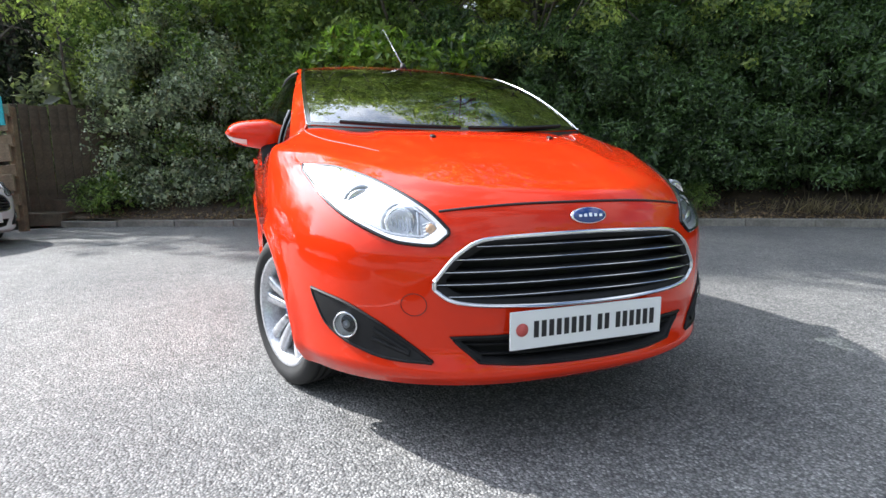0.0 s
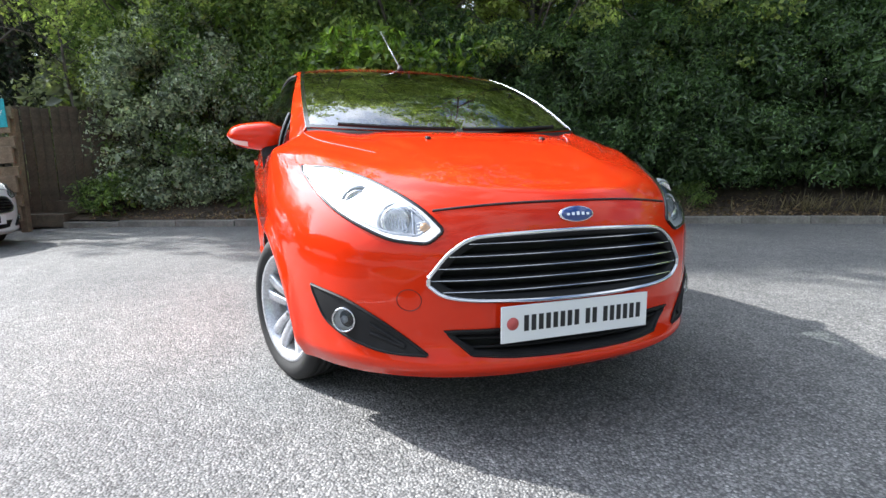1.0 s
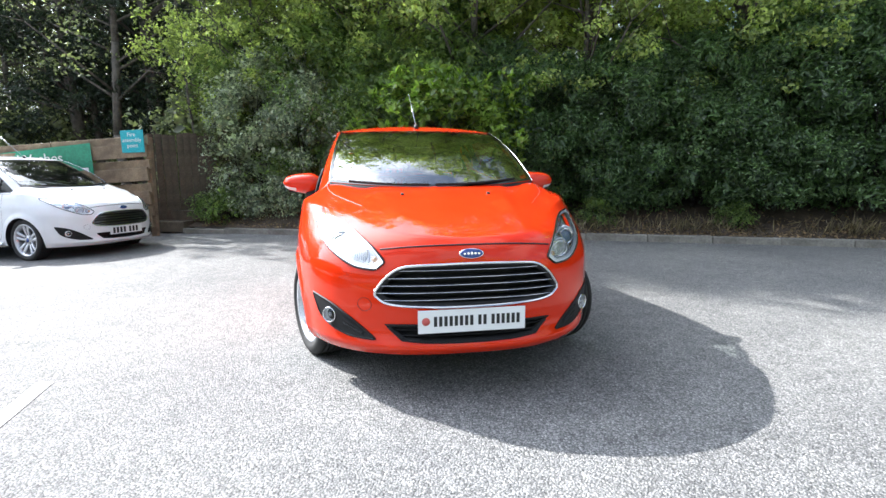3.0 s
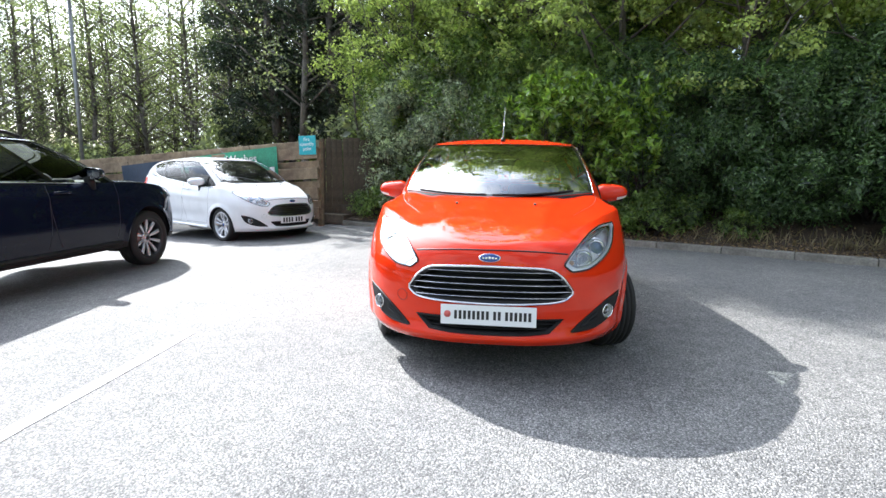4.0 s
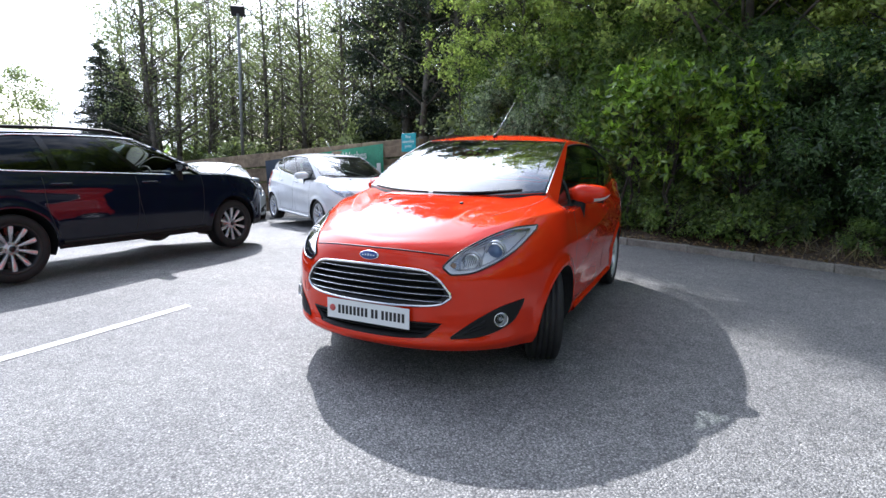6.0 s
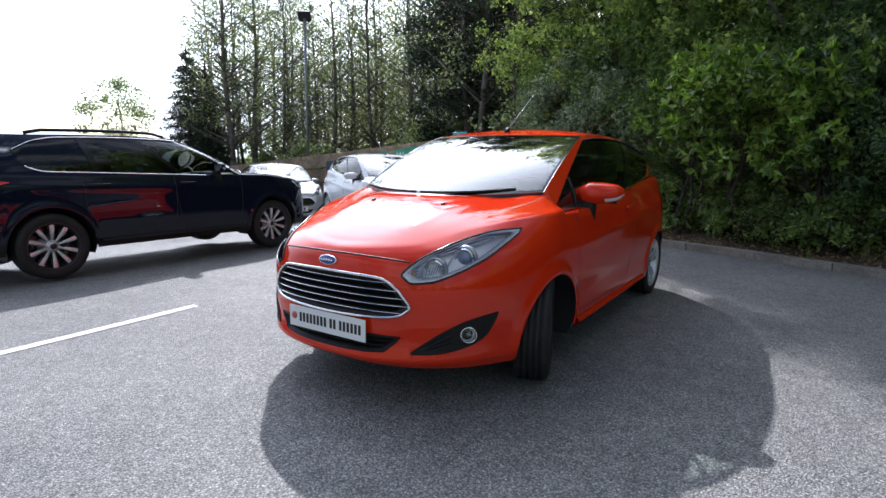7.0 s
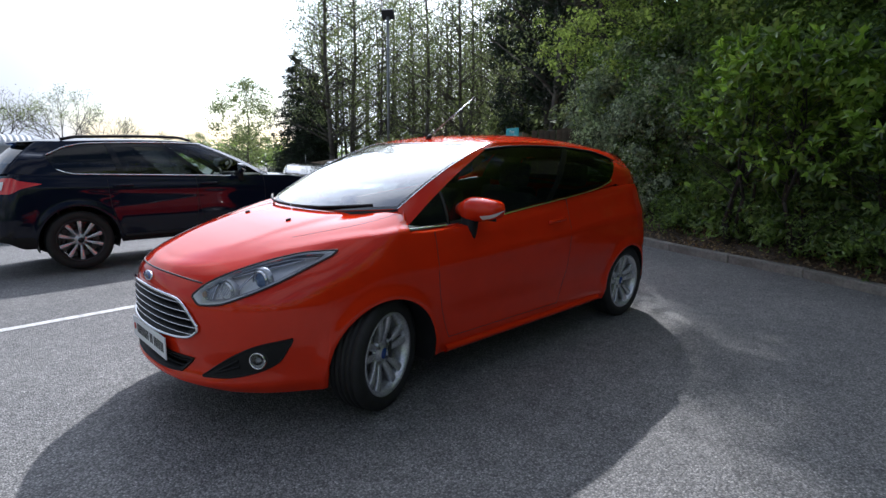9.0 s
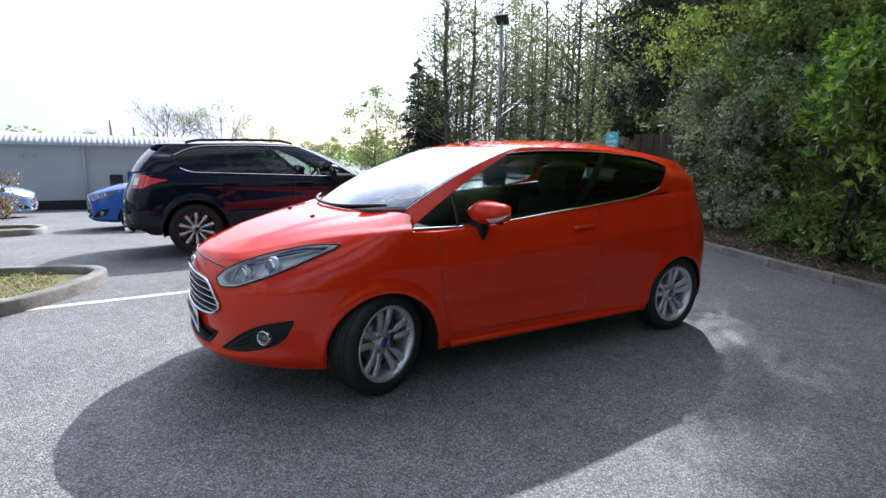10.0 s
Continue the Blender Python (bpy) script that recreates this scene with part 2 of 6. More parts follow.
# ---- cars ----
class Hull:
    """A car's body as level outlines: nose and tail lines, half width and corner roundness by height. Nose towards -y, front axle at y = 0."""

    def __init__(self, nose, tail, width, corner_f, corner_r, ya, yb, shoulder, bottom, base, arch, rear_in=0.03, crease=(0.70, 0.06)):
        self.nose, self.tail, self.width = curve_of(nose), curve_of(tail), curve_of(width)
        self.cf, self.cr, self.ya, self.yb = curve_of(corner_f), curve_of(corner_r), ya, yb
        self.shoulder, self.bottom = curve_of(shoulder), curve_of(bottom)
        self.base, self.arch_r, self.arch_z = base, arch[0], arch[1]
        self.rear_in, self.crease = rear_in, crease

    def at(self, u, z):
        w = self.width(z)
        if u <= 1:
            a, n = u * math.pi / 2, self.cf(z)
            x, y = w * math.sin(a) ** (2 / n), self.ya - (self.ya - self.nose(z)) * max(0.0, math.cos(a)) ** (2 / n)
        elif u <= 2:
            x, y = w, self.ya + (self.yb - self.ya) * (u - 1)
        else:
            a, n = (3 - u) * math.pi / 2, self.cr(z)
            x, y = w * max(0.0, math.sin(a)) ** (2 / n), self.yb + (self.tail(z) - self.yb) * max(0.0, math.cos(a)) ** (2 / n)
        x *= 1 - self.rear_in * min(1.0, max(0.0, (y - 1.2) / 1.9)) ** 2
        if x > 0.45:
            for yc in (0.0, self.base):
                d = math.hypot(y - yc, z - self.arch_z) - self.arch_r
                x += 0.016 * math.exp(-((d - 0.012) / 0.04) ** 2) * min(1.0, (x - 0.45) / 0.2)
            if 0.2 < y < self.base + 0.6:
                fade = min(1.0, (y - 0.2) / 0.5) * min(1.0, (self.base + 0.6 - y) / 0.5)
                x += fade * (0.010 * math.exp(-((z - self.crease[0] - self.crease[1] * y) / 0.05) ** 2) - 0.012 * math.exp(-((z - 0.42) / 0.09) ** 2))
        return x, y

    def inset(self, u):
        """How far the shoulder is rounded inwards."""
        return 0.010 * min(1.0, max(0.0, (u - 1.0) / 0.3))

    def front_y(self, x, z):
        n = self.cf(z)
        q = min(1.0, abs(x) / self.width(z))
        return self.ya - (self.ya - self.nose(z)) * (1 - q ** n) ** (1 / n)

    def front(self, x, z, out=0.0):
        """The place on the nose at (x, z), moved outwards."""
        e = 0.004
        p = Vector((x, self.front_y(x, z), z))
        if out:
            du = Vector((x + e, self.front_y(x + e, z), z)) - Vector((x - e, self.front_y(x - e, z), z))
            dv = Vector((x, self.front_y(x, z + e), z + e)) - Vector((x, self.front_y(x, z - e), z - e))
            p += du.cross(dv).normalized() * out
        return p

    def side(self, y, z, out=0.0):
        x = self.at(1 + (y - self.ya) / (self.yb - self.ya), z)[0] if y >= self.ya else self.width(z) * (1 - ((self.ya - y) / (self.ya - self.nose(z))) ** self.cf(z)) ** (1 / self.cf(z))
        return Vector((x + out, y, z))

    def foot(self, x, y, u):
        z = self.bottom(u)
        for yc in (0.0, self.base):
            if abs(y - yc) < self.arch_r and x > 0.4:
                z = max(z, self.arch_z + math.sqrt(self.arch_r ** 2 - (y - yc) ** 2))
        return z


def strip_between(columns, closed=False):
    """Vertices and faces of a sheet of equal columns."""
    verts = [p for c in columns for p in c]
    n, k = len(columns), len(columns[0])
    faces = [(i * k + j, (i + 1) % n * k + j, (i + 1) % n * k + j + 1, i * k + j + 1) for i in range(n if closed else n - 1) for j in range(k - 1)]
    return verts, faces


def pick(verts, faces, keep):
    """The part of a sheet whose face numbers are in keep, with unused vertices left out."""
    number, out_v, out_f = {}, [], []
    for f in keep:
        row = []
        for i in faces[f]:
            if i not in number:
                number[i] = len(out_v)
                out_v.append(verts[i])
            row.append(number[i])
        out_f.append(tuple(row))
    return out_v, out_f


def wire(points, r, sides=6, flat=1.0):
    """A rod along points."""
    pts = [Vector(p) for p in points]
    rings = []
    for i, p in enumerate(pts):
        d = (pts[min(i + 1, len(pts) - 1)] - pts[max(i - 1, 0)]).normalized()
        a = d.cross(Vector((0, 0, 1)))
        a = a.normalized() if a.length > 1e-4 else Vector((1, 0, 0))
        b = d.cross(a).normalized()
        rings.append([p + r * (math.cos(t) * a + math.sin(t) * b * flat) for t in (2 * math.pi * k / sides for k in range(sides + 1))])
    return strip_between(rings)


def body_wall(hull, car, paint, doors, lower=None, drop=None):
    """The painted wall round the car from the sills to the shoulder, split into its panels."""
    us = [i / 110 for i in range(110)] + [1 + i / 150 for i in range(150)] + [2 + i / 36 for i in range(37)]
    us = [-u for u in reversed(us) if u > 0] + us
    cols = []
    for u in us:
        a, s = abs(u), 1 if u >= 0 else -1
        x, y = hull.at(a, 0.45)
        zb, zs = hull.foot(x, y, a), hull.shoulder(a)
        col = []
        for j in range(45):
            z = zb + (zs - zb) * j / 44
            x, y = hull.at(a, z)
            t = max(0.0, 1 - (zs - z) / 0.07)
            yn = hull.inset(a) * t ** 2.5
            k = 1 - yn / max(0.3, x)
            y += yn * (max(0, 1 - a) if a < 1 else -max(0, a - 2))
            col.append((s * x * k, y, z))
        cols.append(col)
    verts, faces = strip_between(cols)
    groups = {}
    for i, f in enumerate(faces):
        c = sum((Vector(verts[j]) for j in f), Vector()) / 4
        a = abs(us[i // 44])
        name = "body"
        if drop and drop(c):
            continue
        if lower and c.z < lower(c.y):
            name = "cladding"
        elif a <= 1.0 and c.y < -0.36 and c.z < hull.shoulder(a):
            name = "front_bumper"
        elif 1 < a < 2:
            for k, (y0, y1, z0) in enumerate(doors):
                if y0 < c.y < y1 and c.z > z0:
                    name = ("door_l", "door_r")[c.x < 0] + str(k)
        elif a > 2.25 and c.z < 0.62:
            name = "rear_bumper"
        groups.setdefault(name, []).append(i)
    for name, keep in groups.items():
        v, f = pick(verts, faces, keep)
        plain = "door" if name.startswith("door") else name
        mesh_part(plain, v, f, lower and name == "cladding" and BLACK_PLASTIC or paint, car)


def bonnet(hull, car, paint, spine, end_u, screen, crest=0.034, ridge=0.009, fillet=0.075):
    """The bonnet and wing tops: lines that leave the shoulder along the wall's slope, round over, and fan in to the middle, the last along the windscreen."""
    top = curve_of(spine)
    s0, s1, sx = screen

    def sheet(px, y):
        e = min(1.0, max(0.4, 0.5 + 0.5 * (y + 0.5) / 0.7))
        z = top(min(spine[-1][0], y - (s1 - s0) * e * (px / sx) ** 2.2))
        f = min(1.0, max(0.0, (y - s1 + 0.55) / 0.55))
        z += crest * f ** 2.2 * math.exp(-((px - sx) / 0.16) ** 2)
        f = min(1.0, max(0.0, (y + 0.62) / 0.3))
        return z + f * ridge / (1 + math.exp((px - 0.30 - 0.12 * min(1.0, (y + 0.62) / 0.6)) / 0.012))

    half = []
    for i in range(73):
        u = end_u * i / 72
        zs = hull.shoulder(u)
        x, y = hull.at(u, zs)
        k = hull.inset(u)
        x -= k
        up = Vector((hull.at(u, zs)[0] - hull.at(u, zs - 0.02)[0], hull.at(u, zs)[1] - hull.at(u, zs - 0.02)[1], 0.02)).normalized()
        tail = (u / end_u) ** 6
        ys = spine[0][0] + 0.50 + (s0 + 0.012 - spine[0][0] - 0.50) * (u / end_u) ** 1.5
        bend = min(1.0, max(0.0, (u - 0.2) / 0.6))
        start, miss = Vector((x, y, zs)), zs - sheet(x, y)
        line = []
        for j in range(49):
            f = (j / 48) ** 1.5
            px = x * (1 - f)
            py = ys + (y - ys) * ((1 - f) * (1 - bend) + (1 - f) ** 2.2 * bend)
            if px < sx:
                edge = s0 + (s1 - s0) * (px / sx) ** 2.2 + 0.012
            else:
                edge = s1 + 0.012 + (y - s1 - 0.012) * (px - sx) / max(0.02, x - sx)
            py += (edge - py) * tail
            if px < sx:
                py = min(py, edge)
            line.append(Vector((px, py, sheet(px, py) + miss * max(0.0, 1 - f / 0.3) ** 1.5)))
        m = next(j for j in range(49) if (line[j] - start).length > fillet)
        end, c = line[m], (line[m] - start).length
        flat = (line[m + 1] - line[m - 1]).normalized()
        for j in range(m):
            t = j / m
            line[j] = (2 * t ** 3 - 3 * t * t + 1) * start + (t ** 3 - 2 * t * t + t) * c * up + (3 * t * t - 2 * t ** 3) * end + (t ** 3 - t * t) * c * flat
        half.append(line)
    cols = [[Vector((-p.x, p.y, p.z)) for p in c] for c in reversed(half[1:])] + half
    bm = bmesh.new()
    verts, faces = strip_between(cols)
    made = [bm.verts.new(v) for v in verts]
    for f in faces:
        bm.faces.new([made[i] for i in f])
    bmesh.ops.remove_doubles(bm, verts=bm.verts, dist=0.0004)
    part("bonnet", bm, paint, car, smooth=True)
    for s in (1, -1):
        pts = [Vector((s * c[15].x, c[15].y, c[15].z - 0.0013)) for c in half[36:72]]
        mesh_part("shut_line", *wire(pts, 0.0022), INK, car)
    return half[-1]


class Cabin:
    """The upper body: a lower and an upper edge, joined by slightly bowed columns. Points: middle, screen corner, window start, window end, tail corner, tail middle."""

    def __init__(self, low, high, belt, roof, dlo_low, dlo_high, bow=0.035):
        self.low, self.high = [Vector(p) for p in low], [Vector(p) for p in high]
        self.belt, self.roof = curve_of(belt), curve_of(roof)
        self.d0, self.d1, self.bow = curve_of(dlo_low), curve_of(dlo_high), bow
        self.cols = []
        for tag, n in (("screen", 22), ("pillar", 3), ("side", 50), ("rear_pillar", 10), ("tail", 16)):
            for i in range(n):
                self.cols.append((tag, i / n))
        self.cols.append(("tail", 1.0))

    def edge(self, pts, tag, t):
        c, a, b, d, e, g = pts
        if tag == "screen":
            return Vector((a.x * t, c.y + (a.y - c.y) * t ** 2.2, c.z + (a.z - c.z) * t ** 2.0))
        if tag == "pillar":
            return a.lerp(b, t)
        if tag == "side":
            p = b.lerp(d, t)
            p.x += 0.04 * math.sin(math.pi * t)
            if pts is self.high:
                p.z += 0.022 * math.sin(math.pi * t ** 0.7)
            return p
        if tag == "rear_pillar":
            return d.lerp(e, t) + Vector((0.010, 0.0, 0)) * math.sin(math.pi * t)
        return Vector((e.x * (1 - t), e.y + (g.y - e.y) * (1 - (1 - t) ** 2.2), e.z + (g.z - e.z) * t))

    def point(self, tag, t, v):
        lo, hi = self.edge(self.low, tag, t), self.edge(self.high, tag, t)
        if tag == "side":
            lo.z = self.belt(t)
        p = lo.lerp(hi, v)
        corner = Vector((0.25, -0.35, 0.6))
        out = {"screen": Vector((0.0, -0.75, 0.65)).lerp(corner, t ** 4), "pillar": corner, "side": corner.lerp(Vector((1, 0, 0.3)), min(1.0, t * 6)), "rear_pillar": Vector((0.8, 0.5, 0.2)), "tail": Vector((0.5 * (1 - t), 0.9, 0.2))}[tag]
        return p + out * self.bow * 4 * v * (1 - v)

    def limits(self, tag, t):
        if tag in ("screen", "pillar"):
            return 0.02, 0.975
        if tag == "side":
            return self.d0(t), max(self.d0(t), self.d1(t))
        if tag == "rear_pillar":
            return self.d0(1), self.d0(1)
        return 0.3, 0.9

    def build(self, car, paint, b_pillar, quarter_glass, side_glass=None, seal=None, divider=None):
        side_glass = side_glass or SIDE_GLASS
        cols, keys = [], []
        for tag, t in self.cols:
            v0, v1 = self.limits(tag, t)
            vs = [v0 * i / 3 for i in range(3)] + [v0 + (v1 - v0) * i / 12 for i in range(12)] + [v1 + (1 - v1) * i / 3 for i in range(4)]
            cols.append([self.point(tag, t, v) for v in vs])
            keys.append((tag, t))
        n = len(cols[0])
        full = [[(-p.x, p.y, p.z) for p in c] for c in reversed(cols[1:])] + [[tuple(p) for p in c] for c in cols]
        tags = [(k, -1) for k in reversed(keys[:-1])] + [(k, 1) for k in keys[:-1]]
        verts, faces = strip_between(full)
        groups = {}
        for i, f in enumerate(faces):
            (tag, t), s = tags[i // (n - 1)]
            mid = 3 <= i % (n - 1) < 15
            name = "upper_body"
            if mid and tag == "screen":
                name = "windscreen"
            elif mid and tag == "tail":
                name = "rear_window"
            elif mid and tag == "side":
                name = "side_window_%d_%d" % (s, sum(t > b for b in b_pillar))
            groups.setdefault(name, []).append(i)
        for name, keep in groups.items():
            v, f = pick(verts, faces, keep)
            plain = "side_window" if name.startswith("side") else name
            glass = {"upper_body": paint, "windscreen": WINDSCREEN_GLASS, "rear_window": SIDE_GLASS}.get(name)
            if glass is None:
                glass = quarter_glass if name[-1] != "0" else side_glass
            ob = mesh_part(plain, v, f, glass, car)
            if plain == "windscreen":
                ob.visible_shadow = False
        rows = []
        for tag, t in self.cols:
            p = self.edge(self.high, tag, t)
            rows.append([(p.x * (j / 14 - 1), p.y, p.z + (self.roof(p.y) - p.z) * (1 - abs(j / 14 - 1) ** 2.4)) for j in range(29)])
        mesh_part("roof", *strip_between(rows), paint, car)
        rows = [[(x * 0.985, y, z - 0.03) for x, y, z in r] for r in rows]
        mesh_part("headlining", *strip_between(rows), CABIN, car)
        for s in (1, -1):
            for tag, a, b, v0, v1 in (("pillar", 0.0, 0.99, 0.0, 1.0), ("rear_pillar", 0.0, 0.99, 0.0, 1.0), ("tail", 0.0, 0.99, 0.0, 0.3)):
                cols = [[self.point(tag, a + (b - a) * i / 8, v0 + (v1 - v0) * j / 10) for j in range(11)] for i in range(9)]
                mesh_part("pillar_trim", *strip_between([[(s * p.x * 0.972, p.y, p.z) for p in c] for c in cols]), CABIN, car)
            cols = [[self.point("side", i / 30, v) for v in (self.limits("side", i / 30)[1] * (1 - k) + k for k in (-0.06, 0.5, 1.0))] for i in range(31)]
            mesh_part("pillar_trim", *strip_between([[(s * (p.x - 0.02), p.y, p.z - 0.01) for p in c] for c in cols]), CABIN, car)
        # dark border printed round the windscreen
        ts = [-1 + i / 30 for i in range(61)]

        def on_screen(t, v, out=0.003):
            p = self.point("screen", abs(t), v)
            return ((-1 if t < 0 else 1) * p.x, p.y - 0.75 * out, p.z + 0.65 * out)

        cowl = []
        for t in ts:
            x, y, z = on_screen(t, 0.012, 0.0)
            cowl.append([(x, y, z), (x * 0.995, y - 0.016, z - 0.012), (x * 0.99, y - 0.032, z - 0.03), (x * 0.985, y - 0.04, z - 0.10)])
        mesh_part("cowl_panel", *strip_between(cowl), BLACK_PLASTIC, car)
        border = [[on_screen(t, v) for v in (0.005, 0.02, 0.035)] for t in ts]
        mesh_part("screen_border", *strip_between(border), GLOSS_BLACK, car)
        border = [[on_screen(t, v) for v in (0.955, 0.97, 0.985)] for t in ts]
        mesh_part("screen_border", *strip_between(border), GLOSS_BLACK, car)
        for s in (1, -1):
            border = [[on_screen(s * t, v) for t in (0.975, 0.985, 0.997)] for v in (i / 20 for i in range(21))]
            mesh_part("screen_border", *strip_between(border), GLOSS_BLACK, car)
        for s in (1, -1):
            flip = Matrix.Diagonal((s, 1, 1, 1))
            if divider:
                y0, y1, z0, z1 = self.low[2].y, self.low[3].y, self.high[2].y, self.high[3].y
                pts = []
                for v in np.linspace(0.03, 0.40, 10):
                    t = (divider - y0 - v * (z0 - y0)) / ((y1 - y0) + v * ((z1 - z0) - (y1 - y0)))
                    if t >= 0:
                        pts.append(flip @ (self.point("side", t, v) + Vector((0.003, 0, 0))))
                mesh_part("window_divider", *wire(pts, 0.011), GLOSS_BLACK, car)
            for b in b_pillar:
                pts = [flip @ (self.point("side", b, self.limits("side", b)[0] * (1 - q) + self.limits("side", b)[1] * q) + Vector((0.004, 0, 0))) for q in (i / 10 for i in range(11))]
                cs = [[p + Vector((0, -0.035, 0)), p + Vector((0, 0.035, 0))] for p in pts]
                mesh_part("window_pillar", *strip_between(cs), GLOSS_BLACK, car)
            pts = [flip @ (self.point("side", t, self.limits("side", t)[0]) + Vector((0.006, 0, -0.006))) for t in (i / 43 for i in range(41))]
            mesh_part("window_trim", *wire(pts, 0.007), CHROME, car)
            pts = [flip @ (self.point("side", t, self.limits("side", t)[1]) + Vector((0.003, 0, 0.004))) for t in (i / 40 for i in range(41))]
            mesh_part("window_seal", *wire(pts, 0.006), BLACK_PLASTIC, car)
            pts = [flip @ (self.point("screen", 1.0, v) + Vector((0.0, 0, 0.003))) for v in (i / 20 for i in range(21))]
            mesh_part("screen_seal", *wire(pts, 0.0017), seal or CHROME, car)


def wheel(car, x, y, r, steer, style="silver", rim_r=0.205, width=0.19):
    """A tyre with grooves, an alloy rim with spokes, nuts, a cap and a brake disc. Its outer face looks away from the car."""
    s = 1 if x > 0 else -1
    hub = new("wheel")
    hub.parent = car
    hub.matrix_basis = pose(x, y, r) @ Matrix.Rotation(radians(steer), 4, "Z") @ Matrix.Rotation(math.pi if s < 0 else 0, 4, "Z")
    h = width / 2
    grooves = []
    for g in (-0.5, -0.17, 0.17, 0.5):
        grooves += [(g * h - 0.006, r), (g * h - 0.005, r - 0.009), (g * h + 0.005, r - 0.009), (g * h + 0.006, r)]
    prof = [(-h * 0.75, rim_r - 0.01), (-h, rim_r + 0.03), (-h * 1.04, (r + rim_r) / 2), (-h * 0.96, r - 0.02), (-h * 0.82, r - 0.004)] + grooves
    prof += [(h * 0.82, r - 0.004), (h * 0.96, r - 0.02), (h * 1.05, (r + rim_r) / 2), (h * 1.0, rim_r + 0.03), (h * 0.93, rim_r + 0.016), (h * 0.75, rim_r - 0.01)]
    mesh_part("tyre", *lathe(prof, 64), RUBBER, hub)
    main = ALLOY
    rim = [(h * 0.9, rim_r + 0.012), (h * 0.95, rim_r + 0.006), (h * 0.88, rim_r - 0.006), (h * 0.5, rim_r - 0.022), (-h * 0.8, rim_r - 0.028)]
    mesh_part("rim", *lathe(rim, 64), main if style == "silver" else DARK_ALLOY, hub)
    face = h * 0.55
    bm = bmesh.new()
    count = 5 if style == "silver" else 10
    for i in range(count):
        for k in ((-1, 1) if style == "silver" else (0,)):
            a = 2 * math.pi * i / count
            base, tip, side = 0.035, rim_r - 0.008, 0.026 if style == "silver" else 0.0
            rings = []
            for q in range(7):
                f = q / 6
                rad = base + (tip - base) * f
                off = k * (0.016 + side * f ** 1.2)
                wd = (0.015 + 0.009 * f) if style == "silver" else (0.006 + 0.026 * f - 0.008 * f ** 4)
                xf = face - 0.022 + 0.034 * math.sin(f * math.pi * 0.55)
                ring = []
                for dx, dw in ((0, -1), (0.006, -0.7), (0.006, 0.7), (0, 1), (-0.03, 0.8), (-0.03, -0.8)):
                    ring.append((xf + dx, off + dw * wd, rad))
                rings.append([bm.verts.new(Matrix.Rotation(a, 3, "X") @ Vector(p)) for p in ring])
            for q in range(6):
                for e in range(6):
                    bm.faces.new((rings[q][e], rings[q][(e + 1) % 6], rings[q + 1][(e + 1) % 6], rings[q + 1][e]))
    part("spokes", bm, main, hub, smooth=True)
    mesh_part("hub_face", *lathe([(face - 0.03, 0.075), (face - 0.012, 0.07), (face - 0.004, 0.05), (face - 0.004, 0.034), (face + 0.004, 0.032), (face + 0.006, 0.0)], 32), main, hub)
    mesh_part("centre_cap", *lathe([(face + 0.0045, 0.030), (face + 0.010, 0.027), (face + 0.012, 0.0)], 24), BADGE_BLUE if style == "silver" else DARK_ALLOY, hub)
    for i in range(4 if style == "silver" else 5):
        a = 2 * math.pi * (i + 0.5) / (4 if style == "silver" else 5)
        bm = bmesh.new()
        tube(bm, (face - 0.012, 0.054 * math.cos(a), 0.054 * math.sin(a)), (face + 0.006, 0.054 * math.cos(a), 0.054 * math.sin(a)), 0.010, 0.008, 6)
        part("wheel_nut", bm, BRAKE_STEEL, hub)
    mesh_part("brake_disc", *lathe([(0.0, 0.13), (0.008, 0.13), (0.010, 0.07), (0.030, 0.06), (0.03, 0.0)], 40), BRAKE_STEEL, hub)
    mesh_part("hub_back", *lathe([(-0.02, rim_r - 0.03), (-0.021, 0.0)], 32), GLOSS_BLACK, hub)
    return hub


def underside(hull, car, half):
    """The floor under the car and the wheel housings."""
    cols = []
    for i in range(121):
        u = 3 * i / 120
        z = hull.bottom(u) + 0.014
        x, y = hull.at(u, z)
        x *= 0.985
        if min(abs(y), abs(y - hull.base)) < hull.arch_r + 0.02:
            x = min(x, half)
        cols.append([(x * t, y - (0.01 if u > 2 else 0), z) for t in (-1, -0.5, 0, 0.5, 1)])
    mesh_part("underbody", *strip_between(cols), BLACK_PLASTIC, car, smooth=False)
    for yc in (0.0, hull.base):
        for s in (1, -1):
            r, z, cols = hull.arch_r - 0.001, hull.arch_z, []
            for i in range(29):
                a = math.radians(-16 + 212 * i / 28)
                y, zz = yc + r * math.cos(a), z + r * math.sin(a)
                xo = hull.side(y, zz)[0] - 0.004
                cols.append([(s * xo, y, zz), (s * (half + 0.02), y, zz), (s * half * 0.9, yc + 0.3 * (y - yc), z + 0.3 * (zz - z))])
            mesh_part("wheel_housing", *strip_between(cols), BLACK_PLASTIC, car)


def front_patch(hull, low, high, out, ns=24, nt=8, s=1):
    """A sheet on the nose between two lines of (x, z)."""
    lx, lz = curve_of([(i / (len(low) - 1), p[0]) for i, p in enumerate(low)]), curve_of([(i / (len(low) - 1), p[1]) for i, p in enumerate(low)])
    hx, hz = curve_of([(i / (len(high) - 1), p[0]) for i, p in enumerate(high)]), curve_of([(i / (len(high) - 1), p[1]) for i, p in enumerate(high)])
    cols = []
    for i in range(ns + 1):
        q = i / ns
        col = []
        for j in range(nt + 1):
            t = j / nt
            x, z = lx(q) * (1 - t) + hx(q) * t, lz(q) * (1 - t) + hz(q) * t
            p = hull.front(x, z, out)
            col.append(Vector((s * p.x, p.y, p.z)))
        cols.append(col)
    return cols


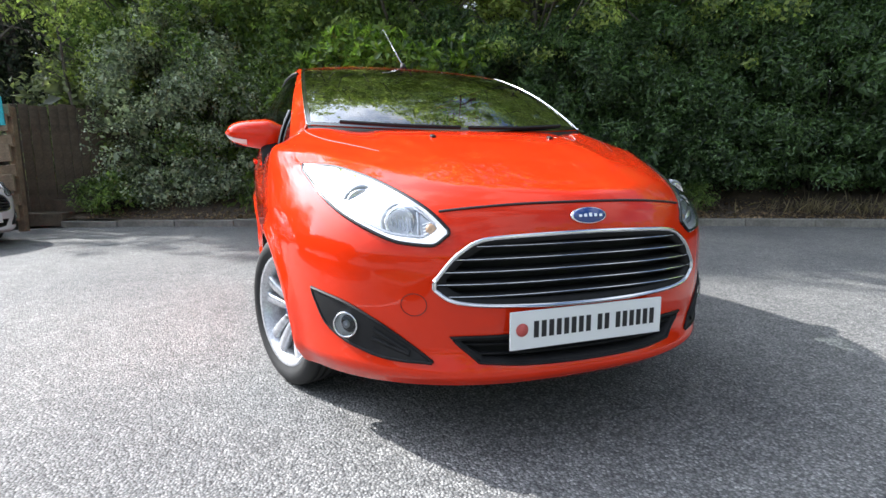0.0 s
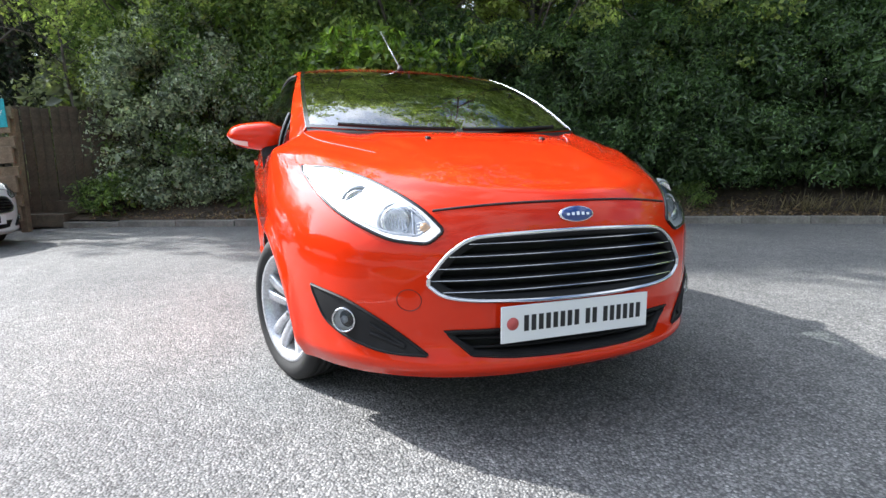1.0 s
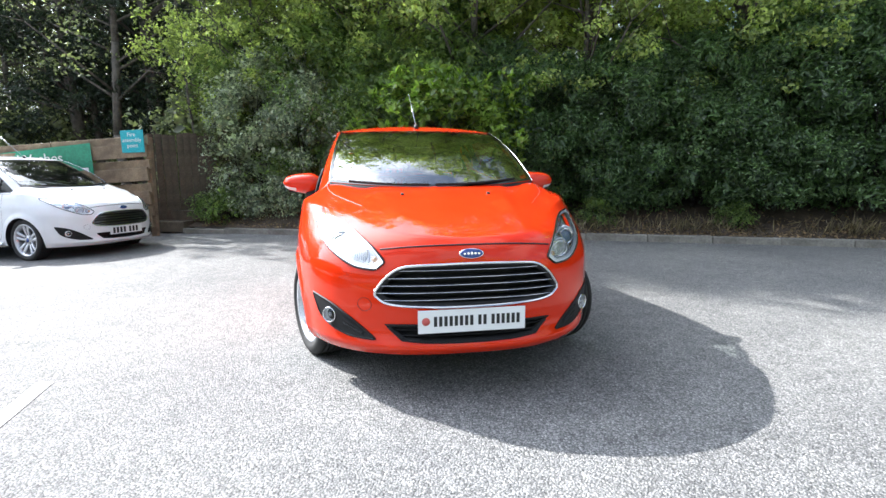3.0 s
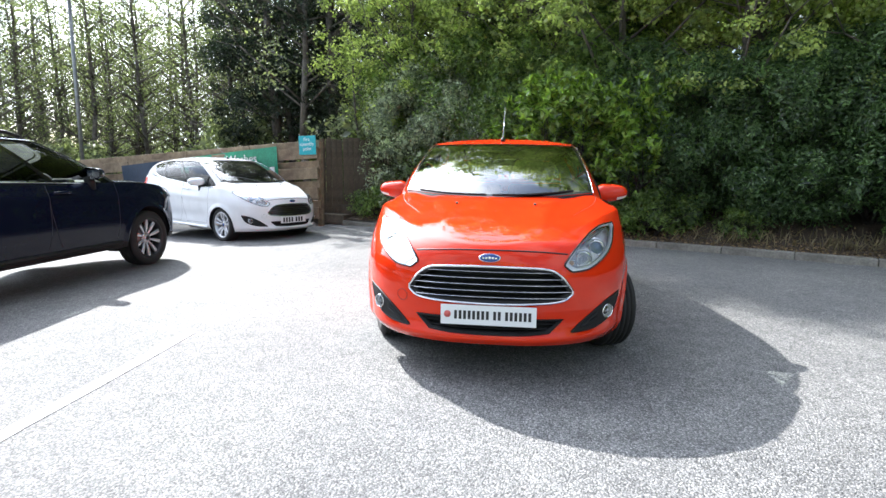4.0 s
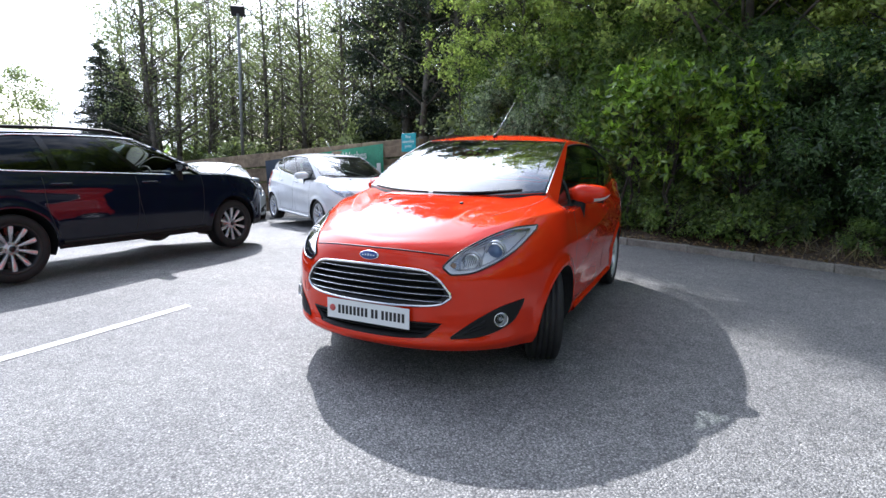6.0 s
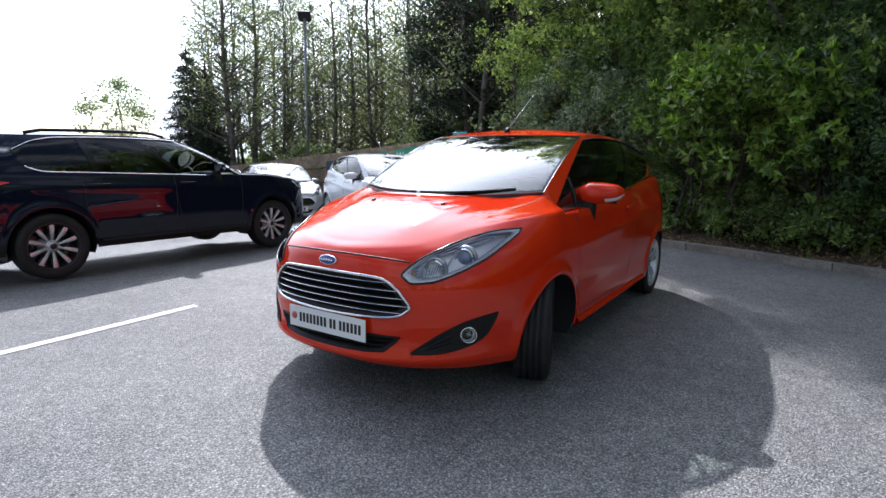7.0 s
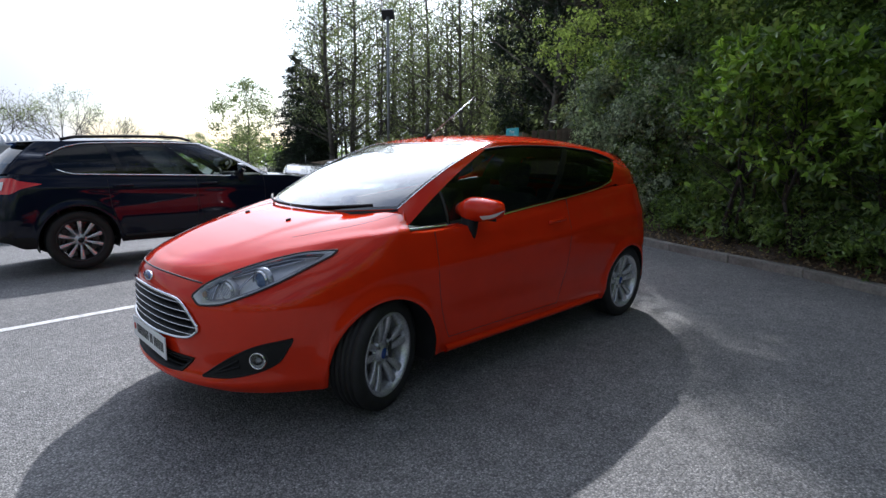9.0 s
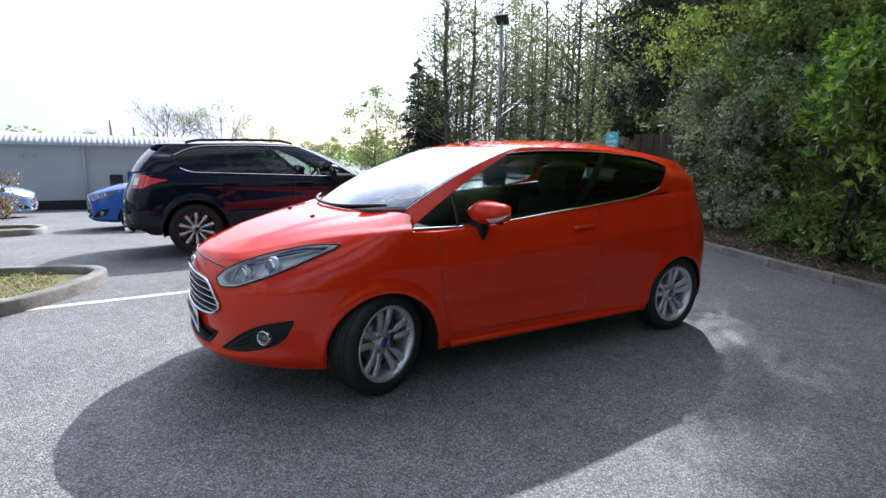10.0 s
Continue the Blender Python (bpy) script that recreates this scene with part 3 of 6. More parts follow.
def lip(hull, low, high, k, depth, s):
    """A collar from the rim of a sheet inwards and back."""
    rim = outline(front_patch(hull, low, high, 0.004, 30, 6))
    mx, mz = sum(p.x for p in rim) / len(rim), sum(p.z for p in rim) / len(rim)
    cols = []
    for p in rim + rim[:1]:
        f = hull.front(mx + (p.x - mx) * k, mz + (p.z - mz) * k, 0.002)
        cols.append([(s * p.x, p.y, p.z), (s * f.x, f.y, f.z), (s * f.x, f.y + depth, f.z)])
    return cols


def outline(cols):
    """The rim of a sheet, once round."""
    return [c[0] for c in cols] + cols[-1][1:] + [c[-1] for c in reversed(cols[:-1])] + list(reversed(cols[0][:-1]))


def seat(name, car, x, y, z, w, tall):
    ob = new(name)
    ob.parent = car
    ob.matrix_basis = pose(x, y, z)
    bm = bmesh.new()
    box(bm, w, 0.5, 0.14, pose(0, 0, 0, 6), 0.04)
    part("seat_cushion", bm, SEAT_CLOTH, ob, smooth=True)
    bm = bmesh.new()
    box(bm, w * 0.96, 0.13, tall, pose(0, 0.24, 0.08, -14), 0.045)
    part("backrest", bm, SEAT_CLOTH, ob, smooth=True)
    bm = bmesh.new()
    box(bm, 0.25, 0.09, 0.18, pose(0, 0.26 + tall * 0.27, tall + 0.10, -12), 0.035)
    part("headrest", bm, SEAT_CLOTH, ob, smooth=True)


def cabin_inside(car, y_dash, z_belt, half, seat_y, rear_y, drive=-1):
    bm = bmesh.new()
    box(bm, 2 * half, 0.46, 0.22, pose(0, y_dash, z_belt - 0.24, -8), 0.06)
    part("dashboard", bm, CABIN, car, smooth=True)
    bm = bmesh.new()
    box(bm, 0.36, 0.16, 0.07, pose(drive * 0.36, y_dash + 0.12, z_belt - 0.05), 0.03)
    part("instrument_hood", bm, CABIN, car, smooth=True)
    ring = [Matrix.Translation((drive * 0.36, y_dash + 0.38, z_belt - 0.10)) @ Matrix.Rotation(radians(-65), 4, "X") @ Vector((0.185 * math.cos(a), 0.185 * math.sin(a), 0)) for a in (2 * math.pi * i / 40 for i in range(41))]
    mesh_part("steering_wheel", *wire(ring, 0.016, 8), CABIN, car)
    bm = bmesh.new()
    box(bm, 2 * half, rear_y - y_dash + 0.6, 0.03, pose(0, (rear_y + y_dash) / 2 + 0.2, 0.30))
    part("cabin_floor", bm, CABIN, car)
    for s in (-1, 1):
        seat("front_seat", car, s * 0.36, seat_y, 0.42, 0.50, 0.56)
        seat("rear_seat", car, s * 0.33, rear_y, 0.46, 0.62, 0.50)
    # unseen panels fore and aft, added to stop sunlight leaking through the body
    for y, z0, z1, hx in ((y_dash - 0.22, 0.24, z_belt - 0.03, half + 0.12), (rear_y + 0.42, 0.24, z_belt, half + 0.10)):
        bm = bmesh.new()
        box(bm, 2 * hx, 0.02, z1 - z0, pose(0, y, z0))
        part("bulkhead", bm, CABIN, car)
    bm = bmesh.new()
    box(bm, 0.22, 0.02, 0.06, pose(0, y_dash + 0.60, z_belt + 0.27), 0.008)
    part("rear_view_mirror", bm, CABIN, car)


def door_mirror(car, paint, x, y, z, s):
    ob = new("door_mirror")
    ob.parent = car
    ob.matrix_basis = pose(s * x, y, z) @ Matrix.Diagonal((s, 1, 1, 1))
    # a housing that narrows to a blunt tip outwards
    cols, lower = [], []
    for i in range(15):
        t = i / 14
        xx = -0.075 + 0.275 * t
        hgt = 0.075 * (1 - 0.50 * t ** 2.6) * math.sqrt(max(0.0, 1 - max(0, (t - 0.8) / 0.2) ** 2)) * (0.55 + 0.45 * min(1, t * 4)) + 0.001
        dep = 0.095 * (1 - 0.35 * t ** 2) * math.sqrt(max(0.0, 1 - max(0, (t - 0.85) / 0.15) ** 2)) * (0.7 + 0.3 * min(1, t * 4)) + 0.001
        sweep = 0.05 * t ** 2
        col = []
        for k in range(17):
            a = math.pi * (k / 16 * 1.25 - 0.12)
            col.append((xx, sweep + 0.06 - dep * math.sin(a), 0.005 + 0.01 * t + hgt * math.cos(a) * 0.98))
        cols.append(col)
    mesh_part("mirror_cover", *strip_between(cols), paint, ob)
    bm = bmesh.new()
    box(bm, 0.17, 0.012, 0.105, pose(0.075, 0.075, -0.052, 0, 0, 6), 0.005)
    part("mirror_back", bm, BLACK_PLASTIC, ob)
    bm = bmesh.new()
    box(bm, 0.155, 0.004, 0.09, pose(0.075, 0.084, -0.045, 0, 0, 6))
    part("mirror_pane", bm, MIRROR, ob)
    lens = [[Vector(cols[i][k]) + Vector((0.002, -0.004, -0.001)) for k in (10, 11, 12)] for i in range(9, 15)]
    mesh_part("indicator_lens", *strip_between(lens), LED_WHITE, ob)
    bm = bmesh.new()
    tube(bm, (0.0, 0.035, -0.165), (-0.015, 0.05, -0.02), 0.040, 0.058, 14)
    part("mirror_arm", bm, BLACK_PLASTIC, ob, smooth=True)


def number_plate(car, hull, z, marks):
    p = hull.front(0, z, 0.012)
    ob = new("number_plate")
    ob.parent = car
    ob.matrix_basis = pose(0, p.y, z - 0.0555)
    bm = bmesh.new()
    box(bm, 0.52, 0.006, 0.111, None, 0.002)
    part("plate", bm, PLATE_WHITE, ob)
    at = -0.235
    if marks == "dealer":
        mesh_part("roundel", *lathe([(0, 0.019), (0.0015, 0.019), (0.002, 0.0)], 24), ROUNDEL_RED, ob).matrix_basis = pose(at + 0.012, -0.0035, 0.058, 0, 0, -90)
        words, at, step, tall, low = (8, 2, 6), at + 0.045, 0.0248, 0.048, 0.032
    else:
        words, at, step, tall, low = (4, 3), -0.225, 0.056, 0.079, 0.016
    for n in words:
        for _ in range(n):
            bm = bmesh.new()
            box(bm, step * 0.62, 0.002, tall, pose(at + step / 2, -0.0035, low))
            part("letter_bar", bm, INK, ob)
            at += step
        at += step * 0.6
    return ob


HATCH = Hull(
    nose=[(0.20, -0.80), (0.235, -0.855), (0.262, -0.882), (0.30, -0.868), (0.34, -0.858), (0.45, -0.868), (0.55, -0.868), (0.66, -0.86), (0.72, -0.845), (0.765, -0.805), (0.84, -0.66), (0.92, -0.44)],
    tail=[(0.22, 3.03), (0.35, 3.11), (0.55, 3.11), (0.8, 3.06), (1.1, 2.98)],
    width=[(0.18, 0.80), (0.28, 0.838), (0.5, 0.853), (0.7, 0.857), (0.85, 0.838), (0.95, 0.812), (1.1, 0.775)],
    corner_f=[(0.2, 2.5), (0.6, 2.45), (0.75, 2.1), (0.9, 1.75)], corner_r=[(0.2, 3.2), (1.1, 2.8)], ya=0.1, yb=2.55,
    shoulder=[(0, 0.762), (0.28, 0.782), (0.48, 0.857), (0.70, 0.902), (1.0, 0.913), (1.1, 0.909), (1.2, 0.919), (1.5, 0.987), (1.75, 1.045), (2.0, 1.085), (2.5, 1.08), (3, 1.06)],
    bottom=[(0, 0.218), (0.4, 0.210), (0.75, 0.200), (1, 0.208), (2, 0.215), (2.3, 0.27), (3, 0.30)], base=2.489, arch=(0.332, 0.268))
HATCH_CABIN = Cabin(
    low=[(0, -0.03, 0.992), (0.668, 0.21, 1.024), (0.745, 0.18, 0.915), (0.752, 2.42, 1.08), (0.67, 2.86, 1.03), (0, 3.0, 1.02)],
    high=[(0, 0.90, 1.395), (0.588, 1.035, 1.389), (0.597, 1.06, 1.391), (0.565, 2.45, 1.355), (0.50, 2.80, 1.315), (0, 2.92, 1.325)],
    belt=[(0, 0.912), (0.15, 0.915), (0.5, 0.985), (0.75, 1.04), (1, 1.10)], roof=[(0.9, 1.395), (1.2, 1.445), (1.7, 1.463), (2.1, 1.45), (2.57, 1.40), (2.92, 1.325)],
    dlo_low=[(0, 0.03), (0.8, 0.035), (0.92, 0.12), (1, 0.62)], dlo_high=[(0, 0.88), (0.05, 0.90), (0.12, 0.92), (0.22, 0.93), (0.5, 0.935), (0.8, 0.90), (0.93, 0.78), (1, 0.62)], bow=0.045)


def hatchback(name, label, m, paint, five_door=False, steer=0.0, marks="dealer"):
    car = thing(name, label, "car", m, "cars in the car park")
    hull, cab = HATCH, HATCH_CABIN
    doors = [(0.34, 1.20, 0.30), (1.20, 2.08, 0.30)] if five_door else [(0.34, 1.62, 0.30)]
    top = [(-0.447, 0.537), (-0.385, 0.612), (-0.30, 0.652), (0.0, 0.664), (0.30, 0.652), (0.385, 0.612), (0.447, 0.537)]
    low = [(-0.447, 0.512), (-0.40, 0.480), (-0.30, 0.467), (0.0, 0.461), (0.30, 0.467), (0.40, 0.480), (0.447, 0.512)]
    zlow, zhigh = curve_of(low), curve_of(top)
    lo = [(-0.33, 0.300), (-0.2, 0.290), (0.0, 0.287), (0.2, 0.290), (0.33, 0.300)]
    hi = [(-0.405, 0.372), (-0.2, 0.375), (0.0, 0.377), (0.2, 0.375), (0.405, 0.372)]

    pl, ph = [(0.455, 0.297), (0.55, 0.300), (0.64, 0.322), (0.712, 0.375), (0.742, 0.452)], [(0.455, 0.301), (0.515, 0.352), (0.59, 0.408), (0.67, 0.455), (0.748, 0.480)]
    hl = [(0.405, 0.665), (0.455, 0.634), (0.525, 0.640), (0.615, 0.680), (0.69, 0.745), (0.735, 0.838)]
    hh = [(0.405, 0.677), (0.44, 0.722), (0.50, 0.775), (0.58, 0.826), (0.655, 0.853), (0.732, 0.860)]
    lamp_low, lamp_high, intake_low = curve_of(hl), curve_of(hh), curve_of(lo)

    def opening(c):
        ax = abs(c.x)
        if 0.425 < ax < 0.718 and c.y < 0 and lamp_low(ax) + 0.007 < c.z < lamp_high(ax) - 0.007:
            return True
        if c.y < -0.5 and intake_low(c.x) + 0.004 < c.z < 0.370 and ax < 0.325 + (c.z - 0.300) * 1.04:
            return True
        if c.y > -0.6 or abs(c.x) > 0.43:
            return False
        return zlow(c.x) + 0.012 < c.z < zhigh(c.x) - 0.012

    body_wall(hull, car, paint, doors, drop=opening)
    edge = bonnet(hull, car, paint, [(-0.80, 0.764), (-0.70, 0.812), (-0.55, 0.866), (-0.4, 0.908), (-0.2, 0.957), (0.0, 0.993)], 1.03, (-0.03, 0.21, 0.668))
    cab.build(car, paint, [0.36, 0.74] if five_door else [0.54], QUARTER_GLASS if not five_door else SIDE_GLASS, divider=0.50)
    # the corner between wing and screen pillar
    a, b = cab.low[1], cab.low[2]
    for s in (1, -1):
        cols = []
        for p in edge:
            if p.x >= a.x - 0.02:
                f = min(1.0, max(0.0, (p.x - a.x) / (edge[0].x - a.x)))
                q = a.lerp(b, f) + (cab.high[1].lerp(cab.high[2], f) - a.lerp(b, f)) * 0.05
                cols.append([(s * p.x, p.y, p.z), (s * (p.x + q.x) / 2, (p.y + q.y) / 2, (p.z + q.z) / 2 + 0.004), (s * q.x, q.y, q.z)])
        mesh_part("wing_corner", *strip_between(cols), paint, car)
    underside(hull, car, 0.55)
    # ledge under the side windows
    for s in (1, -1):
        cols = []
        for i in range(61):
            u = 1.03 + 1.97 * i / 60
            zs = hull.shoulder(u)
            x, y = hull.at(u, zs)
            k = 1 - hull.inset(u) / max(0.3, x)
            y -= hull.inset(u) * max(0, u - 2)
            cols.append([(s * x * k, y, zs), (s * max(0, x - 0.06), y - 0.06 * max(0, u - 2), zs + 0.006)])
        mesh_part("window_ledge", *strip_between(cols), paint, car)
        lining = []
        for i in range(41):
            y = 0.22 + 2.2 * i / 40
            zt = hull.shoulder(1 + (y - hull.ya) / (hull.yb - hull.ya))
            lining.append([(s * (hull.side(y, zt)[0] - 0.05), y, zt + 0.012), (s * (hull.side(y, zt)[0] - 0.16), y, zt + 0.006), (s * 0.66, y, 0.35)])
        mesh_part("door_lining", *strip_between(lining), CABIN, car)
    # shut lines of doors
    for s in (1, -1):
        for y0, y1, z0 in doors:
            pts = [hull.side(y0 + 0.10 * (1 - q) ** 3, z0 + (hull.shoulder(1 + (y0 - 0.1) / 2.45) - z0) * q, -0.0015) for q in (i / 14 for i in range(15))]
            end = [hull.side(y1 - 0.12 * (1 - q) ** 3, z0 + (hull.shoulder(1 + (y1 - 0.1) / 2.45) - z0) * q, -0.0015) for q in (i / 14 for i in range(15))]
            foot = [hull.side(y0 + 0.10 + (y1 - y0 - 0.22) * q, z0, -0.0015) for q in (i / 12 for i in range(13))]
            for line in (pts, end, foot):
                mesh_part("shut_line", *wire([(s * p.x, p.y, p.z) for p in line], 0.0026), INK, car)
            h = hull.side(y1 - 0.17, 0.872, 0.018)
            bm = bmesh.new()
            box(bm, 0.022, 0.19, 0.026, pose(s * h.x, h.y, h.z, 4), 0.009)
            part("door_handle", bm, paint, car, smooth=True)
        pts = [hull.side(0.42 + 1.64 * q, 0.232 + 0.01 * q, 0.006) for q in (i / 12 for i in range(13))]
        mesh_part("sill", *wire([(s * p.x, p.y, p.z) for p in pts], 0.022, 8), paint, car)
    # grille
    grille = new("grille")
    grille.parent = car
    mesh_part("grille_backing", *strip_between(front_patch(hull, low, top, -0.07, 40, 8)), BLACK_PLASTIC, grille)
    rim = outline(front_patch(hull, low, top, 0.010, 40, 8))
    mesh_part("grille_frame", *wire(rim + rim[:1], 0.0068, 8), CHROME, grille, "chrome grille surround")
    mid = Vector((0, 0, 0.563))
    cols = []
    for p in rim + rim[:1]:
        q = Vector((p.x * 0.925, 0, mid.z + (p.z - mid.z) * 0.80))
        f = hull.front(q.x, q.z, 0.004)
        cols.append([p + Vector((0, 0.004, 0)), f, f + Vector((0, 0.09, 0))])
    mesh_part("grille_lip", *strip_between(cols), BLACK_PLASTIC, grille)
    for i in range(5):
        z = 0.491 + 0.0345 * i
        xs = [x for x in np.linspace(-0.44, 0.44, 61) if zlow(x) + 0.004 < z + 0.006 * (1 - (x / 0.45) ** 2) < zhigh(x) - 0.004]
        cols = []
        for x in xs:
            p = hull.front(x, z + 0.006 * (1 - (x / 0.45) ** 2), 0.009)
            cols.append([p + Vector((0, 0.06, 0.004)), p + Vector((0, 0.006, 0.0035)), p + Vector((0, 0.006, -0.006)), p + Vector((0, 0.06, -0.010))])
        blade = mesh_part("grille_slat", *strip_between(cols), BLACK_PLASTIC, grille)
        pts = [hull.front(x, z + 0.006 * (1 - (x / 0.45) ** 2), 0.006) for x in xs]
        mesh_part("slat_edge", *wire(pts, 0.0021, 6), CHROME, grille)
    # lower intake
    intake = mesh_part("lower_intake", *strip_between(front_patch(hull, lo, hi, -0.055, 30, 5)), BLACK_PLASTIC, car)
    rim = outline(front_patch(hull, lo, hi, 0.003, 30, 5))
    mesh_part("intake_rim", *wire(rim + rim[:1], 0.005, 6), BLACK_PLASTIC, intake)
    cols = []
    for p in rim + rim[:1]:
        f = hull.front(p.x * 0.94, 0.334 + (p.z - 0.334) * 0.72, 0.001)
        cols.append([p + Vector((0, -0.001, 0)), f, f + Vector((0, 0.06, 0))])
    mesh_part("intake_collar", *strip_between(cols), BLACK_PLASTIC, intake)
    for z in (0.322, 0.346):
        pts = [hull.front(x, z, -0.014) for x in np.linspace(-0.33 - (z - 0.295) * 0.8, 0.33 + (z - 0.295) * 0.8, 31)]
        mesh_part("intake_bar", *wire(pts, 0.006, 6), BLACK_PLASTIC, intake)
    for s in (1, -1):
        # fog lamp pocket
        pocket = mesh_part("fog_lamp_pocket", *strip_between(front_patch(hull, pl, ph, 0.004, 24, 8, s)), BLACK_PLASTIC, car)
        rim = outline(front_patch(hull, pl, ph, 0.003, 24, 8, s))
        mesh_part("pocket_rim", *wire(rim + rim[:1], 0.005, 6), BLACK_PLASTIC, pocket)
        for q in (0.3, 0.6):
            pts = [hull.front(x, 0.310 + (x - 0.49) * (0.15 + q * 0.9), 0.004) for x in np.linspace(0.51, 0.60, 10)]
            mesh_part("pocket_rib", *wire([(s * p.x, p.y, p.z) for p in pts], 0.007, 6), BLACK_PLASTIC, pocket)
        c = hull.front(0.662, 0.388, 0.004)
        fog = new("fog_lamp")
        fog.parent = car
        fog.matrix_basis = Matrix.Translation((s * c.x, c.y, c.z)) @ Matrix.Rotation(s * radians(36) - math.pi / 2, 4, "Z")
        mesh_part("fog_bezel", *lathe([(-0.03, 0.041), (0.012, 0.040), (0.016, 0.037), (0.012, 0.034), (0.002, 0.032)], 32), CHROME, fog)
        mesh_part("fog_reflector", *lathe([(0.008, 0.033), (-0.006, 0.022), (-0.012, 0.0)], 32), LAMP_SILVER, fog)
        mesh_part("fog_bulb", *lathe([(-0.010, 0.012), (0.008, 0.012), (0.012, 0.0)], 16), LAMP_GREY, fog)
        mesh_part("fog_lens", *lathe([(0.011, 0.034), (0.016, 0.022), (0.018, 0.0)], 32), CLEAR_GLASS, fog).visible_shadow = False
        # headlamp: bright shell, two lights, indicator, clear cover
        lamp = new("headlamp")
        lamp.parent = car
        mesh_part("lamp_housing", *strip_between(front_patch(hull, hl, hh, -0.044, 36, 10, s)), LAMP_SILVER, lamp)
        mesh_part("lamp_lip", *strip_between(lip(hull, hl, hh, 0.86, 0.044, s)), LAMP_SILVER, lamp)
        rim = outline(front_patch(hull, hl, hh, 0.003, 36, 10, s))
        mesh_part("lamp_rim", *wire(rim + rim[:1], 0.0055, 6), GLOSS_BLACK, lamp)
        for x, z, r, lens, sunk in ((0.612, 0.762, 0.042, LENS_GLASS, -0.036), (0.530, 0.712, 0.038, LED_WHITE, -0.038)):
            c = hull.front(x, z, sunk)
            place = Matrix.Translation((s * c.x, c.y, c.z)) @ Matrix.Rotation(s * radians(14) - math.pi / 2, 4, "Z")
            mesh_part("projector", *lathe([(-0.02, r + 0.008), (0.020, r + 0.006), (0.024, r + 0.001), (0.010, r * 0.86)], 32), CHROME, lamp).matrix_basis = place
            v, f = lathe([(0.008, r * 0.9), (0.024, r * 0.6), (0.030, 0.0)], 32) if lens is LENS_GLASS else lathe([(0.014, r * 0.9), (-0.01, r * 0.5), (-0.012, 0.0)], 32)
            mesh_part("projector_ring", *lathe([(-0.01, r + 0.020), (0.012, r + 0.017), (0.014, r + 0.009), (0.0, r + 0.007)], 32), LAMP_GREY, lamp).matrix_basis = place
            mesh_part("projector_lens", v, f, LENS_BLUE if lens is LENS_GLASS else LAMP_SILVER, lamp).matrix_basis = place
        for x0, z0, x1, z1 in ((0.505, 0.765, 0.66, 0.835), (0.487, 0.655, 0.475, 0.735), (0.572, 0.685, 0.566, 0.80)):
            pts = [hull.front(x0 + (x1 - x0) * q, z0 + (z1 - z0) * q, -0.022) for q in (i / 8 for i in range(9))]
            mesh_part("lamp_divider", *wire([(s * p.x, p.y, p.z) for p in pts], 0.005, 6), LAMP_GREY, lamp)
        for k in range(7):
            a = hull.front(0.500 + 0.009 * k, 0.672 + 0.004 * k, -0.022)
            b = hull.front(0.500 + 0.009 * k, 0.712 + 0.004 * k, -0.022)
            mesh_part("reflector_rib", *wire([(s * a.x, a.y, a.z), (s * b.x, b.y, b.z)], 0.0028, 6), LAMP_GREY, lamp)
        mx, mz = 0.575, 0.752
        line = [hull.front(mx + (abs(p.x) - mx) * 0.80, mz + (p.z - mz) * 0.78, -0.012) for p in rim]
        mesh_part("light_guide", *wire([(s * p.x, p.y, p.z) for p in line + line[:1]], 0.0035, 6), LAMP_GREY, lamp)
        ind = front_patch(hull, [(0.425, 0.664), (0.45, 0.650), (0.478, 0.650)], [(0.428, 0.684), (0.445, 0.706), (0.474, 0.728)], -0.020, 10, 6, s)
        mesh_part("indicator", *strip_between(ind), LAMP_GREY, lamp)
        c = hull.front(0.450, 0.683, -0.016)
        mesh_part("indicator_bulb", *lathe([(0.0, 0.016), (0.010, 0.012), (0.013, 0.0)], 16), AMBER_DULL, lamp).matrix_basis = Matrix.Translation((s * c.x, c.y, c.z)) @ Matrix.Rotation(s * radians(10) - math.pi / 2, 4, "Z")
        for k in range(6):
            z = 0.662 + 0.009 * k
            pts = [hull.front(x, z - (x - 0.42) * 0.25, -0.012) for x in (0.432 + 0.003 * k, 0.470)]
            mesh_part("indicator_rib", *wire([(s * p.x, p.y, p.z) for p in pts], 0.0016, 5), LAMP_SILVER, lamp)
        mesh_part("lamp_cover", *strip_between(front_patch(hull, hl, hh, 0.004, 36, 10, s)), CLEAR_GLASS, lamp).visible_shadow = False
        door_mirror(car, paint, 0.80, 0.60, 1.0, s)
        # washer jet
        bm = bmesh.new()
        box(bm, 0.018, 0.026, 0.012, pose(s * 0.252, -0.21, 0.957, 14), 0.004)
        part("washer_jet", bm, BLACK_PLASTIC, car)
        # wiper
        pts = [cab.point("screen", abs(x) / 0.70, 0.012 + 0.05 * max(0, x - 0.3)) + Vector((0, -0.012, 0.012)) for x in np.linspace(0.02, 0.60 if s > 0 else 0.52, 14)]
        mesh_part("wiper", *wire([((s * p.x) - 0.05, p.y, p.z) for p in pts], 0.009, 6), BLACK_PLASTIC, car)
        # tail lamp
        cols = [[(s * (hull.at(u, z)[0] + 0.006), hull.at(u, z)[1] + 0.004, z) for z in np.linspace(0.72, 1.05, 8)] for u in np.linspace(2.02, 2.45, 12)]
        mesh_part("tail_lamp", *strip_between(cols), TAIL_RED, car)
    # spoiler over the rear window
    cols = []
    for x in np.linspace(-0.50, 0.50, 25):
        k = (abs(x) / 0.50) ** 2.4
        y, z = 2.80 - 0.10 * k, 1.352 - 0.035 * k
